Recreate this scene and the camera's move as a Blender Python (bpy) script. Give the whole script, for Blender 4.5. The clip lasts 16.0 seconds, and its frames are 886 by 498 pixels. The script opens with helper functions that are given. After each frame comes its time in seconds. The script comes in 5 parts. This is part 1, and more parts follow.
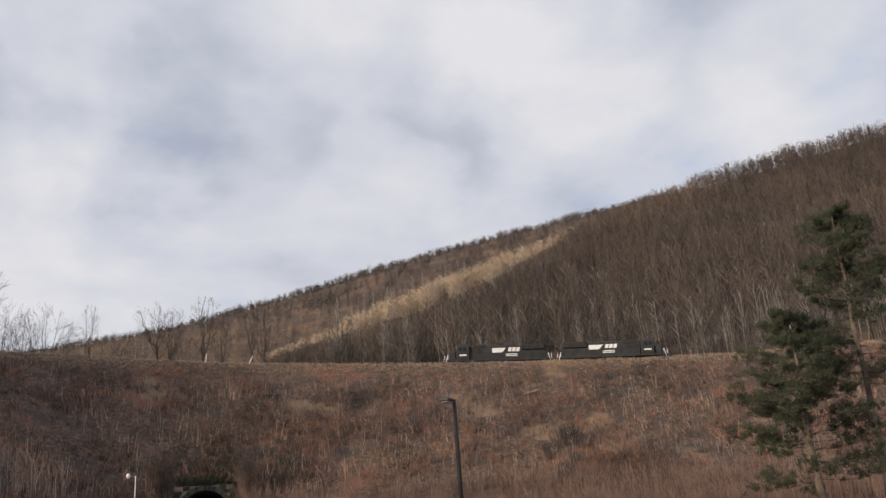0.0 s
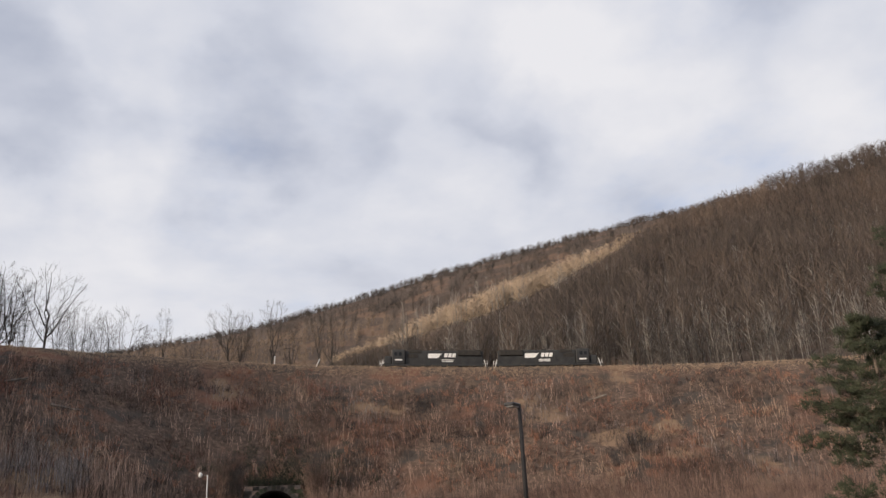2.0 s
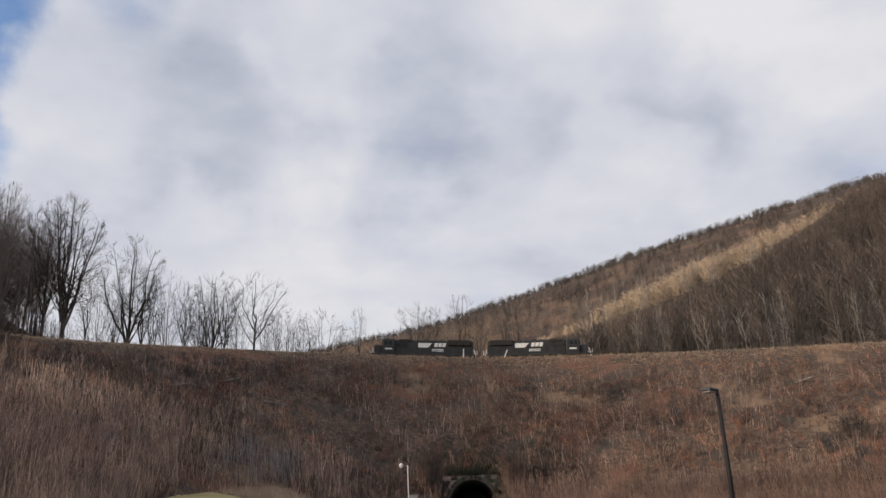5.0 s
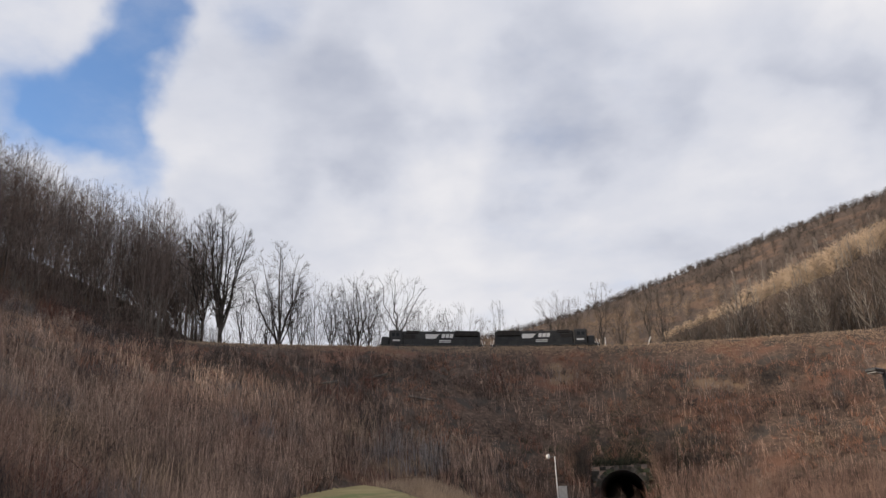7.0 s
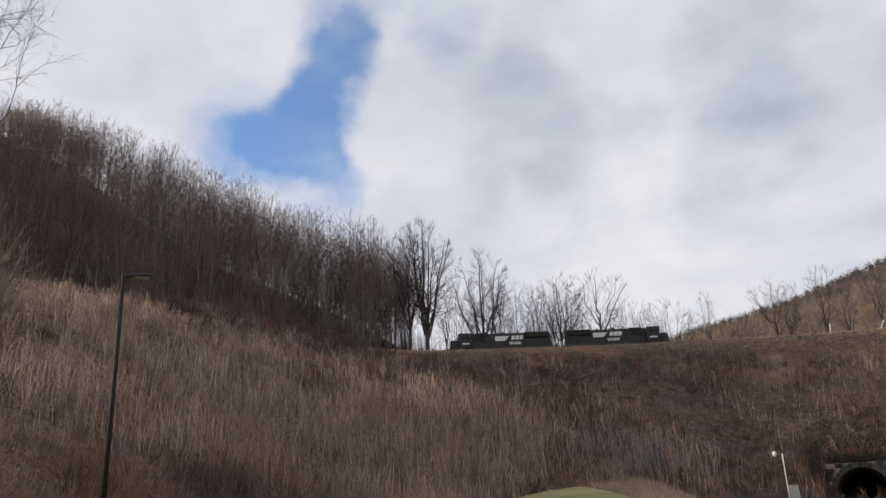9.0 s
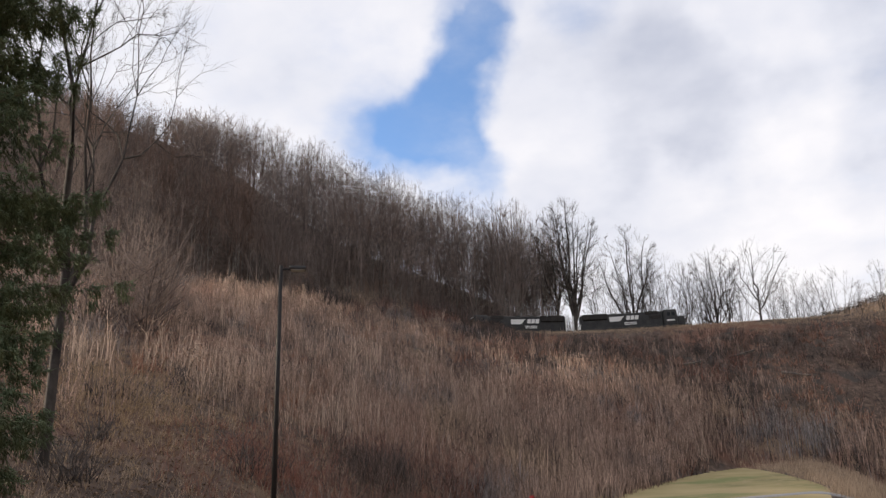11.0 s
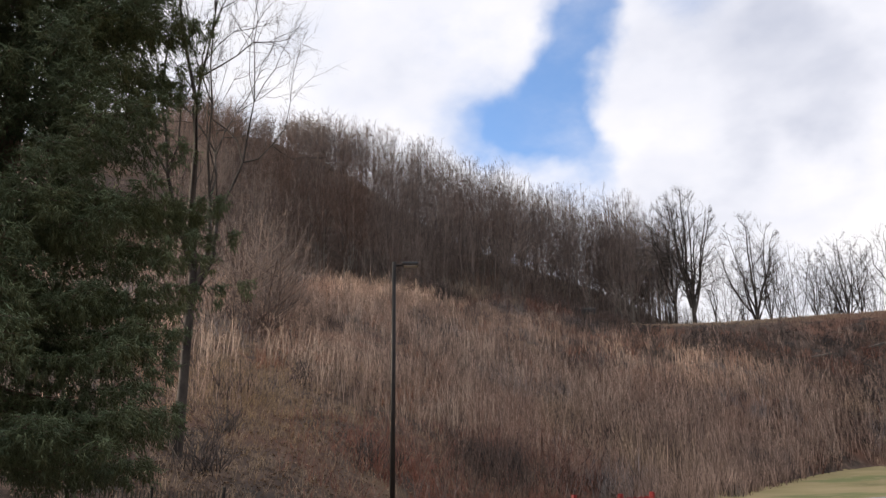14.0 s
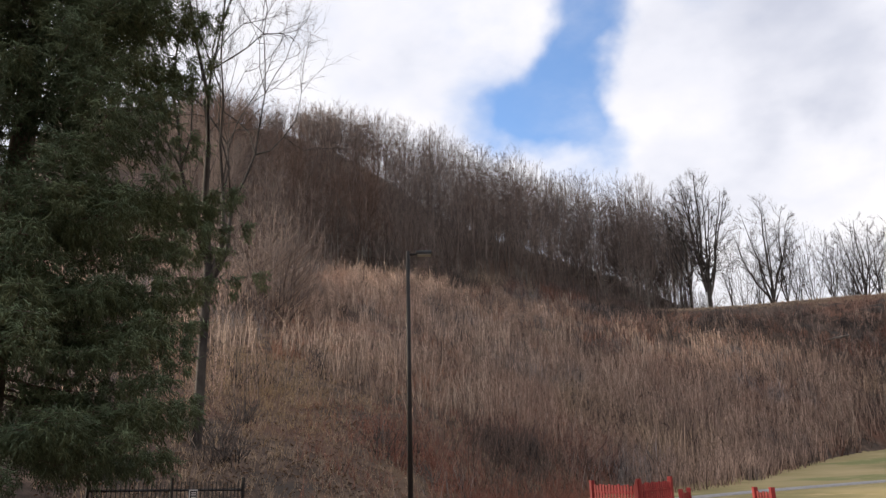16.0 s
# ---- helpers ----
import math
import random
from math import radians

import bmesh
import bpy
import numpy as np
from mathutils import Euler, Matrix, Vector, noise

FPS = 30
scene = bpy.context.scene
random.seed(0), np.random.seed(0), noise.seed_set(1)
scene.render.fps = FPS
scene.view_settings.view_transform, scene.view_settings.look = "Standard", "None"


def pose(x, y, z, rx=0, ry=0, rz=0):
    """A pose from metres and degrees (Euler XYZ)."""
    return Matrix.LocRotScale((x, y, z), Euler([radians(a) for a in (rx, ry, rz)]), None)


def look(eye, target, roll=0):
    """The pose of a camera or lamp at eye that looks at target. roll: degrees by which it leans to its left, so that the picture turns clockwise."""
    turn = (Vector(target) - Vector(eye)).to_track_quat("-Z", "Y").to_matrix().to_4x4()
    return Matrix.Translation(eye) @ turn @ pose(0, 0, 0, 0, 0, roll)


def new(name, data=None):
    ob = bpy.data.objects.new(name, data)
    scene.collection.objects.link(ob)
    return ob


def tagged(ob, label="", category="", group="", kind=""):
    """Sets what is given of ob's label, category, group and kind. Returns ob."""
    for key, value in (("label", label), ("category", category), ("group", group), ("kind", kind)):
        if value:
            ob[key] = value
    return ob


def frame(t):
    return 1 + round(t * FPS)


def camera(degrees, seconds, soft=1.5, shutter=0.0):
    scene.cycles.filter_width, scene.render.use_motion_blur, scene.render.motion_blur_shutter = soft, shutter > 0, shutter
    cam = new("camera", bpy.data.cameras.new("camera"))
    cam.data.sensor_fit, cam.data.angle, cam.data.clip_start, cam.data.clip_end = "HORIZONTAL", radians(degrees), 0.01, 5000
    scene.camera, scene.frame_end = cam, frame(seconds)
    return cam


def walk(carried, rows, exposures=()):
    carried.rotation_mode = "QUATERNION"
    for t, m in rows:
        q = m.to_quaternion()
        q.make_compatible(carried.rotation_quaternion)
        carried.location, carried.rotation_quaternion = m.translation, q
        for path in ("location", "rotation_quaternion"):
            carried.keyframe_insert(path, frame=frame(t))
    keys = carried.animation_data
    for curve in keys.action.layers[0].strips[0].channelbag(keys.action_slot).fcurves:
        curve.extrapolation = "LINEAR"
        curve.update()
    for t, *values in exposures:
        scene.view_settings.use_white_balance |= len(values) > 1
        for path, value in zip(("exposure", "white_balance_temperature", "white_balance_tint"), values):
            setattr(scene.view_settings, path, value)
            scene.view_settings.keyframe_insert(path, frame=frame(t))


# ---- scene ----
EYE = (0.0, 0.0, 1.6)
# seconds, yaw to the left, pitch up, roll
LOOKS = (
    (0.0, -27.79, 18.23, -4.31),
    (0.5, -26.16, 18.50, -4.27),
    (1.0, -25.04, 18.46, -3.71),
    (1.5, -24.09, 18.56, -3.11),
    (2.0, -23.08, 18.79, -2.96),
    (2.5, -21.77, 18.95, -3.09),
    (3.0, -20.07, 18.87, -3.23),
    (3.5, -17.86, 18.75, -3.18),
    (4.0, -14.79, 18.65, -3.09),
    (6.5, -3.39, 18.74, -2.28),
    (7.0, 0.00, 18.57, -2.68),
    (7.5, 5.09, 18.42, -2.63),
    (8.0, 8.61, 18.52, -2.62),
    (8.5, 10.89, 18.92, -2.73),
    (9.0, 14.36, 19.30, -2.54),
    (11.5, 27.01, 18.27, -1.64),
    (12.0, 29.05, 18.16, -1.23),
    (12.5, 30.70, 18.03, -0.87),
    (13.0, 31.50, 17.88, -0.78),
    (13.5, 32.29, 18.00, -0.74),
    (14.0, 33.08, 18.26, -0.69),
    (14.5, 33.58, 18.22, -0.98),
    (15.0, 33.97, 17.97, -1.39),
    (15.5, 34.04, 17.60, -1.54),
    (16.0, 34.08, 17.47, -1.40),
)


def gaze(yaw, pitch, roll):
    """A camera pose at EYE from degrees; roll turns the camera counterclockwise."""
    return Matrix.Translation(EYE) @ (Euler((0, 0, radians(yaw))).to_matrix() @ Euler((radians(90 + pitch), 0, 0)).to_matrix()
                                      @ Euler((0, 0, radians(roll))).to_matrix()).to_4x4()


cam = camera(56.58, 16.0, soft=1.45)
walk(cam, [(t, gaze(a, b, c)) for t, a, b, c in LOOKS], exposures=[(0, -0.15, 6550, 13), (2, -0.06, 6550, 13), (3, -0.05, 6550, 13), (4, -0.18, 6550, 13), (7, -0.03, 6600, 13), (9, -0.03, 6600, 13), (12, 0.36, 6750, 14), (16, 0.38, 6750, 14)])

# ---- world, sun ----
SUN_AZ, SUN_EL = 100.0, 20.0      # degrees to the left of straight ahead, height


def heading(az, el):
    a, e = radians(az), radians(el)
    return Vector((-math.sin(a) * math.cos(e), math.cos(a) * math.cos(e), math.sin(e)))


def make_world():
    w = bpy.data.worlds.new("sky")
    scene.world = w
    w.use_nodes = True
    nt = w.node_tree
    nt.nodes.clear()
    N, L = nt.nodes.new, nt.links.new
    out, bg = N("ShaderNodeOutputWorld"), N("ShaderNodeBackground")
    sky = N("ShaderNodeTexSky")
    sky.sky_type, sky.sun_disc = "NISHITA", False
    sky.dust_density, sky.ozone_density = 0.2, 4.0
    s = heading(SUN_AZ, SUN_EL)
    sky.sun_elevation, sky.sun_rotation = radians(SUN_EL), math.atan2(s.x, s.y)
    tc, sep = N("ShaderNodeTexCoord"), N("ShaderNodeSeparateXYZ")
    L(tc.outputs["Generated"], sep.inputs[0])

    def math_node(op, a, b=None, clamp=False):
        n = N("ShaderNodeMath")
        n.operation, n.use_clamp = op, clamp
        for i, v in enumerate((a, b)):
            if v is None:
                continue
            if isinstance(v, (int, float)):
                n.inputs[i].default_value = v
            else:
                L(v, n.inputs[i])
        return n.outputs[0]

    # a flat layer of cloud overhead: the direction met with a plane
    h = math_node("ADD", math_node("MAXIMUM", sep.outputs[2], 0.0), 0.22)
    comb = N("ShaderNodeCombineXYZ")
    L(math_node("DIVIDE", sep.outputs[0], h), comb.inputs[0])
    L(math_node("DIVIDE", sep.outputs[1], h), comb.inputs[1])

    def cloud_noise(scale, detail, rough, offset, dist=0.0):
        m = N("ShaderNodeMapping")
        m.inputs["Location"].default_value = offset
        L(comb.outputs[0], m.inputs[0])
        n = N("ShaderNodeTexNoise")
        n.inputs["Scale"].default_value, n.inputs["Detail"].default_value = scale, detail
        n.inputs["Roughness"].default_value, n.inputs["Distortion"].default_value = rough, dist
        L(m.outputs[0], n.inputs["Vector"])
        return n.outputs["Fac"]

    big = cloud_noise(1.25, 5, 0.46, (3.1, 1.7, 0.0))
    fine = cloud_noise(2.6, 5, 0.48, (7.3, 0.4, 2.0))

    ragged = N("ShaderNodeTexNoise")
    ragged.inputs["Scale"].default_value, ragged.inputs["Detail"].default_value, ragged.inputs["Roughness"].default_value = 5.5, 5, 0.52
    L(tc.outputs["Generated"], ragged.inputs["Vector"])
    shift = N("ShaderNodeVectorMath")
    shift.operation = "MULTIPLY_ADD"
    L(ragged.outputs["Color"], shift.inputs[0])
    shift.inputs[1].default_value = (0.3, 0.3, 0.3)
    L(tc.outputs["Generated"], shift.inputs[2])
    even = N("ShaderNodeVectorMath")
    even.operation = "ADD"
    L(shift.outputs[0], even.inputs[0])
    even.inputs[1].default_value = (-0.15, -0.15, -0.15)

    calm = N("ShaderNodeVectorMath")
    calm.operation = "MULTIPLY_ADD"
    L(ragged.outputs["Color"], calm.inputs[0])
    calm.inputs[1].default_value = (0.2, 0.2, 0.2)
    L(tc.outputs["Generated"], calm.inputs[2])
    level = N("ShaderNodeVectorMath")
    level.operation = "ADD"
    L(calm.outputs[0], level.inputs[0])
    level.inputs[1].default_value = (-0.1, -0.1, -0.1)

    def spot(az, el, near, far, base=even):
        """1 at a direction, falling to 0 at the given angle, with a ragged edge."""
        d = N("ShaderNodeVectorMath")
        d.operation = "DOT_PRODUCT"
        nrm = N("ShaderNodeVectorMath")
        nrm.operation = "NORMALIZE"
        L(base.outputs[0], nrm.inputs[0])
        L(nrm.outputs[0], d.inputs[0])
        d.inputs[1].default_value = heading(az, el)
        r = N("ShaderNodeMapRange")
        r.interpolation_type = "SMOOTHSTEP"
        r.inputs["From Min"].default_value, r.inputs["From Max"].default_value = math.cos(radians(far)), math.cos(radians(near))
        L(d.outputs["Value"], r.inputs["Value"])
        return r.outputs[0]

    # the gap of blue sky
    gap = None
    for a, e, n0, f0, k in GAPS:
        v = math_node("MULTIPLY", spot(a, e, n0, f0, level), k)
        gap = v if gap is None else math_node("ADD", gap, v)
    gap = math_node("MINIMUM", gap, 0.74)
    wisps = math_node("MULTIPLY", cloud_noise(7.0, 6, 0.6, (2.2, 4.1, 3.0)), 0.5)
    cover = math_node("SUBTRACT", math_node("ADD", math_node("MULTIPLY", big, 0.7), math_node("ADD", math_node("MULTIPLY", fine, 0.5), math_node("SUBTRACT", wisps, 0.25))), gap)
    ramp = N("ShaderNodeMapRange")
    ramp.interpolation_type = "SMOOTHSTEP"
    ramp.inputs["From Min"].default_value, ramp.inputs["From Max"].default_value = -0.24, 0.6
    L(cover, ramp.inputs["Value"])
    tone = N("ShaderNodeValToRGB")
    e = tone.color_ramp.elements
    e[0].position, e[0].color = 0.25, (0.37, 0.42, 0.53, 1)
    e[1].position, e[1].color = 0.71, (0.84, 0.855, 0.88, 1)
    mid = tone.color_ramp.elements.new(0.5)
    mid.color = (0.66, 0.7, 0.775, 1)
    value = math_node("ADD", math_node("ADD", math_node("MULTIPLY", fine, 0.66), math_node("MULTIPLY", cloud_noise(6.5, 5, 0.5, (1.3, 9.4, 4.0)), 0.2)), math_node("MULTIPLY", cloud_noise(1.0, 3, 0.5, (0.2, 5.0, 1.0)), 0.2))
    for a, e2, wide, k in PUFFS:
        value = math_node("ADD", value, math_node("MULTIPLY", math_node("MULTIPLY", spot(a, e2, 0.0, wide), k), math_node("MULTIPLY", big, 1.9)))
    L(value, tone.inputs[0])
    # thin bright haze towards the horizon
    low = N("ShaderNodeMapRange")
    low.inputs["From Min"].default_value, low.inputs["From Max"].default_value = 0.16, 0.36
    low.inputs["To Min"].default_value, low.inputs["To Max"].default_value = 0.5, 0.0
    L(sep.outputs[2], low.inputs["Value"])
    haze = N("ShaderNodeMix")
    haze.data_type = "RGBA"
    L(low.outputs[0], haze.inputs["Factor"])
    L(tone.outputs[0], haze.inputs["A"])
    haze.inputs["B"].default_value = (0.77, 0.79, 0.83, 1)
    dim = N("ShaderNodeVectorMath")
    dim.operation = "SCALE"
    L(sky.outputs[0], dim.inputs[0])
    dim.inputs["Scale"].default_value = 0.21
    mix = N("ShaderNodeMix")
    mix.data_type = "RGBA"
    L(ramp.outputs[0], mix.inputs["Factor"])
    L(dim.outputs[0], mix.inputs["A"])
    L(haze.outputs["Result"], mix.inputs["B"])
    L(mix.outputs["Result"], bg.inputs["Color"])
    bg.inputs["Strength"].default_value = 1.0
    L(bg.outputs[0], out.inputs[0])


GAPS = ((24.4, 24.6, 0.0, 5.2, 0.42), (28.2, 25.4, 0.0, 4.6, 0.26), (25.0, 27.5, 0.0, 5.2, 0.34), (23.7, 30.0, 0.0, 4.4, 0.38), (23.2, 33.5, 0.0, 4.0, 0.4), (22.8, 37.5, 0.0, 5.0, 0.45), (13.5, 36.5, 0.0, 5.0, 0.35), (27.0, 31.0, 0.0, 9.0, 0.15), (30.0, 25.8, 0.0, 6.0, 0.14))
# bright heads and grey bellies of the clouds: heading, height, width, how much brighter
PUFFS = ((-38.7, 29.2, 10, 0.16), (-0.5, 26.0, 7, 0.12), (-18.5, 31, 8, 0.08), (-24, 23.6, 4.5, 0.1), (-2, 17, 10, 0.1), (-54, 26.7, 7, 0.1), (17.5, 27.5, 9, 0.0), (4, 22.5, 7, 0.04),
         (38, 31, 10, 0.07), (16, 28.5, 9, -0.05), (10, 31, 9, -0.02), (20, 22, 6, -0.06), (15, 23.0, 7, -0.02), (10, 20.0, 8, -0.03), (-25, 28.6, 9, -0.12), (-7, 23.7, 7, -0.1), (-49, 30.5, 9, -0.12), (-12, 27, 9, -0.08), (1.5, 29, 9, -0.05),
         (7.5, 27, 7, -0.06), (-35, 24, 8, -0.04), (2.5, 25, 6, -0.1), (-14, 33, 7, -0.08))
make_world()
lamp = bpy.data.lights.new("sun", "SUN")
lamp.energy, lamp.angle, lamp.color = 4.3, radians(5.0), (1.0, 0.86, 0.68)
new("sun", lamp).matrix_world = look(heading(SUN_AZ, SUN_EL) * 600, (0, 0, 0))

# ---- materials ----


def material(name, stops, scale=1.0, rough=0.85, bump=0.0, island=0.0, objrand=0.0, metal=0.0, patch=None, detail=5.0):
    """Colours along a noise of that scale (per metre); patch: (scale, colour, share) for a second, broad variation; island and
    objrand: how far single pieces stray in brightness."""
    m = bpy.data.materials.new(name)
    m.use_nodes = True
    nt = m.node_tree
    N, L = nt.nodes.new, nt.links.new
    b = nt.nodes["Principled BSDF"]
    b.inputs["Roughness"].default_value, b.inputs["Metallic"].default_value = rough, metal
    b.inputs["Specular IOR Level"].default_value = 0.25
    tc = N("ShaderNodeTexCoord")
    n = N("ShaderNodeTexNoise")
    n.inputs["Scale"].default_value, n.inputs["Detail"].default_value = scale, detail
    n.inputs["Roughness"].default_value = 0.6
    L(tc.outputs["Object"], n.inputs["Vector"])
    r = N("ShaderNodeValToRGB")
    r.color_ramp.elements[0].position, r.color_ramp.elements[0].color = 0.32, (*stops[0], 1)
    r.color_ramp.elements[1].position, r.color_ramp.elements[1].color = 0.68, (*stops[-1], 1)
    for i, c in enumerate(stops[1:-1]):
        r.color_ramp.elements.new(0.32 + 0.36 * (i + 1) / (len(stops) - 1)).color = (*c, 1)
    L(n.outputs["Fac"], r.inputs[0])
    col = r.outputs[0]

    def mixed(kind, fac, a, c):
        x = N("ShaderNodeMix")
        x.data_type, x.blend_type = "RGBA", kind
        for v, k in ((fac, "Factor"), (a, "A"), (c, "B")):
            if isinstance(v, (float, tuple)):
                x.inputs[k].default_value = v if isinstance(v, float) else (*v, 1)
            else:
                L(v, x.inputs[k])
        return x.outputs["Result"]

    for ps, pc, lo, hi in patch or ():
        n2 = N("ShaderNodeTexNoise")
        n2.inputs["Scale"].default_value, n2.inputs["Detail"].default_value = ps, 4
        mp = N("ShaderNodeMapping")
        mp.inputs["Location"].default_value = (ps * 90 + 3, 11 * ps, pc[0] * 40)
        L(tc.outputs["Object"], mp.inputs[0])
        L(mp.outputs[0], n2.inputs["Vector"])
        mr = N("ShaderNodeMapRange")
        mr.interpolation_type = "SMOOTHSTEP"
        mr.inputs["From Min"].default_value, mr.inputs["From Max"].default_value = lo, hi
        L(n2.outputs["Fac"], mr.inputs["Value"])
        col = mixed("MIX", mr.outputs[0], col, pc)
    for amount, node, sock in ((island, "ShaderNodeNewGeometry", "Random Per Island"), (objrand, "ShaderNodeObjectInfo", "Random")):
        if amount:
            g = N(node)
            mr = N("ShaderNodeMapRange")
            mr.inputs["To Min"].default_value, mr.inputs["To Max"].default_value = 1 - amount, 1 + amount
            L(g.outputs[sock], mr.inputs["Value"])
            vm = N("ShaderNodeVectorMath")
            vm.operation = "SCALE"
            L(col, vm.inputs[0])
            L(mr.outputs[0], vm.inputs["Scale"])
            col = vm.outputs[0]
    L(col, b.inputs["Base Color"])
    if bump:
        bn = N("ShaderNodeBump")
        bn.inputs["Strength"].default_value, bn.inputs["Distance"].default_value = 0.7, bump
        L(n.outputs["Fac"], bn.inputs["Height"])
        L(bn.outputs[0], b.inputs["Normal"])
    return m


LITTER = material("leaf_litter", [(0.045, 0.031, 0.024), (0.088, 0.059, 0.044), (0.175, 0.12, 0.086)], 1.6, 0.95, 0.1,
                  patch=((0.05, (0.15, 0.076, 0.05), 0.52, 0.62), (0.21, (0.06, 0.048, 0.04), 0.52, 0.64), (0.09, (0.19, 0.125, 0.08), 0.58, 0.66)))
FOREST_FLOOR = material("forest_floor", [(0.046, 0.033, 0.026), (0.08, 0.058, 0.045), (0.13, 0.094, 0.071)], 0.8, 0.95, 0.1,
                        patch=((0.04, (0.14, 0.088, 0.06), 0.5, 0.62),))
STEM = material("brush_stems", [(0.068, 0.045, 0.037), (0.118, 0.076, 0.059), (0.21, 0.14, 0.107)], 0.35, 0.85, island=0.8,
                patch=((0.06, (0.17, 0.082, 0.058), 0.52, 0.6), (0.11, (0.05, 0.042, 0.038), 0.53, 0.6), (0.08, (0.2, 0.145, 0.105), 0.57, 0.64)))
STEM_NEAR = material("pale_brush_stems", [(0.175, 0.115, 0.088), (0.29, 0.195, 0.148), (0.45, 0.312, 0.235)], 0.35, 0.85, island=0.85,
                     patch=((0.05, (0.25, 0.15, 0.112), 0.54, 0.64), (0.09, (0.18, 0.155, 0.145), 0.53, 0.62), (0.035, (0.36, 0.25, 0.17), 0.6, 0.68), (0.07, (0.13, 0.088, 0.07), 0.55, 0.63)))
PALE = material("bleached_stems", [(0.4, 0.285, 0.215), (0.58, 0.43, 0.325)], 0.3, 0.85, island=0.45,
                patch=((0.05, (0.3, 0.17, 0.125), 0.52, 0.62),))
FOOTSTEM = material("reddish_thicket_stems", [(0.12, 0.075, 0.058), (0.2, 0.125, 0.095), (0.3, 0.2, 0.15)], 0.35, 0.85, island=0.6)
REDBUSH = material("reddish_bush_twigs", [(0.2, 0.095, 0.06), (0.3, 0.155, 0.1)], 0.4, 0.9, island=0.5)
LEAF = material("fallen_leaves", [(0.17, 0.105, 0.065), (0.4, 0.285, 0.19)], 3.0, 0.8, island=0.5)
DARKBUSH = material("dark_bush_twigs", [(0.04, 0.032, 0.03), (0.075, 0.06, 0.053)], 0.4, 0.9, island=0.5)
STEM_TAN = material("dry_grass", [(0.300, 0.209, 0.138), (0.400, 0.291, 0.199)], 0.5, 0.9, island=0.4)
GOLDEN = material("ochre_grass", [(0.28, 0.18, 0.095), (0.4, 0.275, 0.155)], 0.5, 0.9, island=0.4)
STEM_RED = material("bramble_stems", [(0.19, 0.075, 0.052), (0.3, 0.135, 0.09)], 0.5, 0.85, island=0.5)
BARK = material("grey_bark", [(0.085, 0.072, 0.062), (0.15, 0.13, 0.112), (0.22, 0.2, 0.175)], 1.3, 0.9, 0.02, island=0.3)
BLACKBARK = material("blackish_bark", [(0.03, 0.026, 0.024), (0.055, 0.048, 0.043), (0.085, 0.075, 0.067)], 1.6, 0.9, 0.02, island=0.3)
REDBARK = material("reddish_bark", [(0.055, 0.036, 0.03), (0.1, 0.066, 0.054)], 1.3, 0.9, 0.01, island=0.3)
PALEBARK = material("pale_bark", [(0.17, 0.15, 0.13), (0.29, 0.26, 0.225)], 1.3, 0.8, 0.01, island=0.25)
DARKBARK = material("dark_bark", [(0.04, 0.034, 0.03), (0.075, 0.064, 0.056), (0.12, 0.105, 0.09)], 1.3, 0.9, 0.02, island=0.3)
WOODS = material("bare_woods", [(0.132, 0.102, 0.088), (0.24, 0.187, 0.161)], 0.09, 0.9, island=0.6,
                 patch=((0.03, (0.135, 0.088, 0.067), 0.52, 0.62),))
FARWOODS = material("far_bare_woods", [(0.06, 0.047, 0.039), (0.11, 0.085, 0.069)], 0.03, 0.9, island=0.5,
                    patch=((0.012, (0.14, 0.1, 0.075), 0.54, 0.68),))
# cloud shade and sun on the far hill, put into two woods colours
SHADEDWOODS = material("crest_shaded_woods", [(0.055, 0.046, 0.041), (0.1, 0.082, 0.07)], 0.03, 0.9, island=0.4)
LITFOOTWOODS = material("foothill_sunlit_woods", [(0.17, 0.125, 0.092), (0.25, 0.185, 0.135)], 0.03, 0.9, island=0.2)
# straw tone that puts a band of sunlight into the spur's trees
SUNLITWOODS = material("far_sunlit_woods", [(0.3, 0.228, 0.162), (0.42, 0.32, 0.228)], 0.03, 0.9, island=0.25)
NEEDLE = material("pine_needles", [(0.023, 0.03, 0.017), (0.042, 0.049, 0.027), (0.066, 0.07, 0.04)], 0.9, 0.7, island=0.4)
SPRUCE = material("spruce_needles", [(0.082, 0.118, 0.073), (0.125, 0.17, 0.094), (0.18, 0.22, 0.118)], 0.8, 0.8, island=0.3)
PINEBARK = material("pine_bark", [(0.1, 0.075, 0.058), (0.19, 0.15, 0.12)], 6, 0.95, 0.02)
LAWN = material("winter_lawn", [(0.2, 0.175, 0.075), (0.32, 0.26, 0.12), (0.43, 0.33, 0.175)], 0.12, 0.95, 0.02,
                patch=((0.09, (0.19, 0.2, 0.075), 0.54, 0.66), (0.9, (0.36, 0.28, 0.15), 0.55, 0.7)))
PAVING = material("path_asphalt", [(0.26, 0.25, 0.25), (0.36, 0.35, 0.34)], 4, 0.9, 0.004)
BALLAST = material("ballast", [(0.21, 0.18, 0.15), (0.32, 0.28, 0.235)], 5, 0.95, 0.05)
STEEL = material("rail_steel", [(0.12, 0.09, 0.075), (0.2, 0.16, 0.14)], 3, 0.5, metal=0.6)
TIE = material("sleeper_wood", [(0.06, 0.05, 0.042), (0.12, 0.1, 0.085)], 3, 0.9, island=0.3)
POLE = material("pole_paint", [(0.018, 0.017, 0.018), (0.034, 0.031, 0.031)], 3, 0.7)
HEAD = material("lamp_housing", [(0.03, 0.03, 0.032), (0.055, 0.055, 0.058)], 3, 0.4)
WHITE = material("white_paint", [(0.66, 0.65, 0.62), (0.8, 0.79, 0.77)], 3, 0.6)
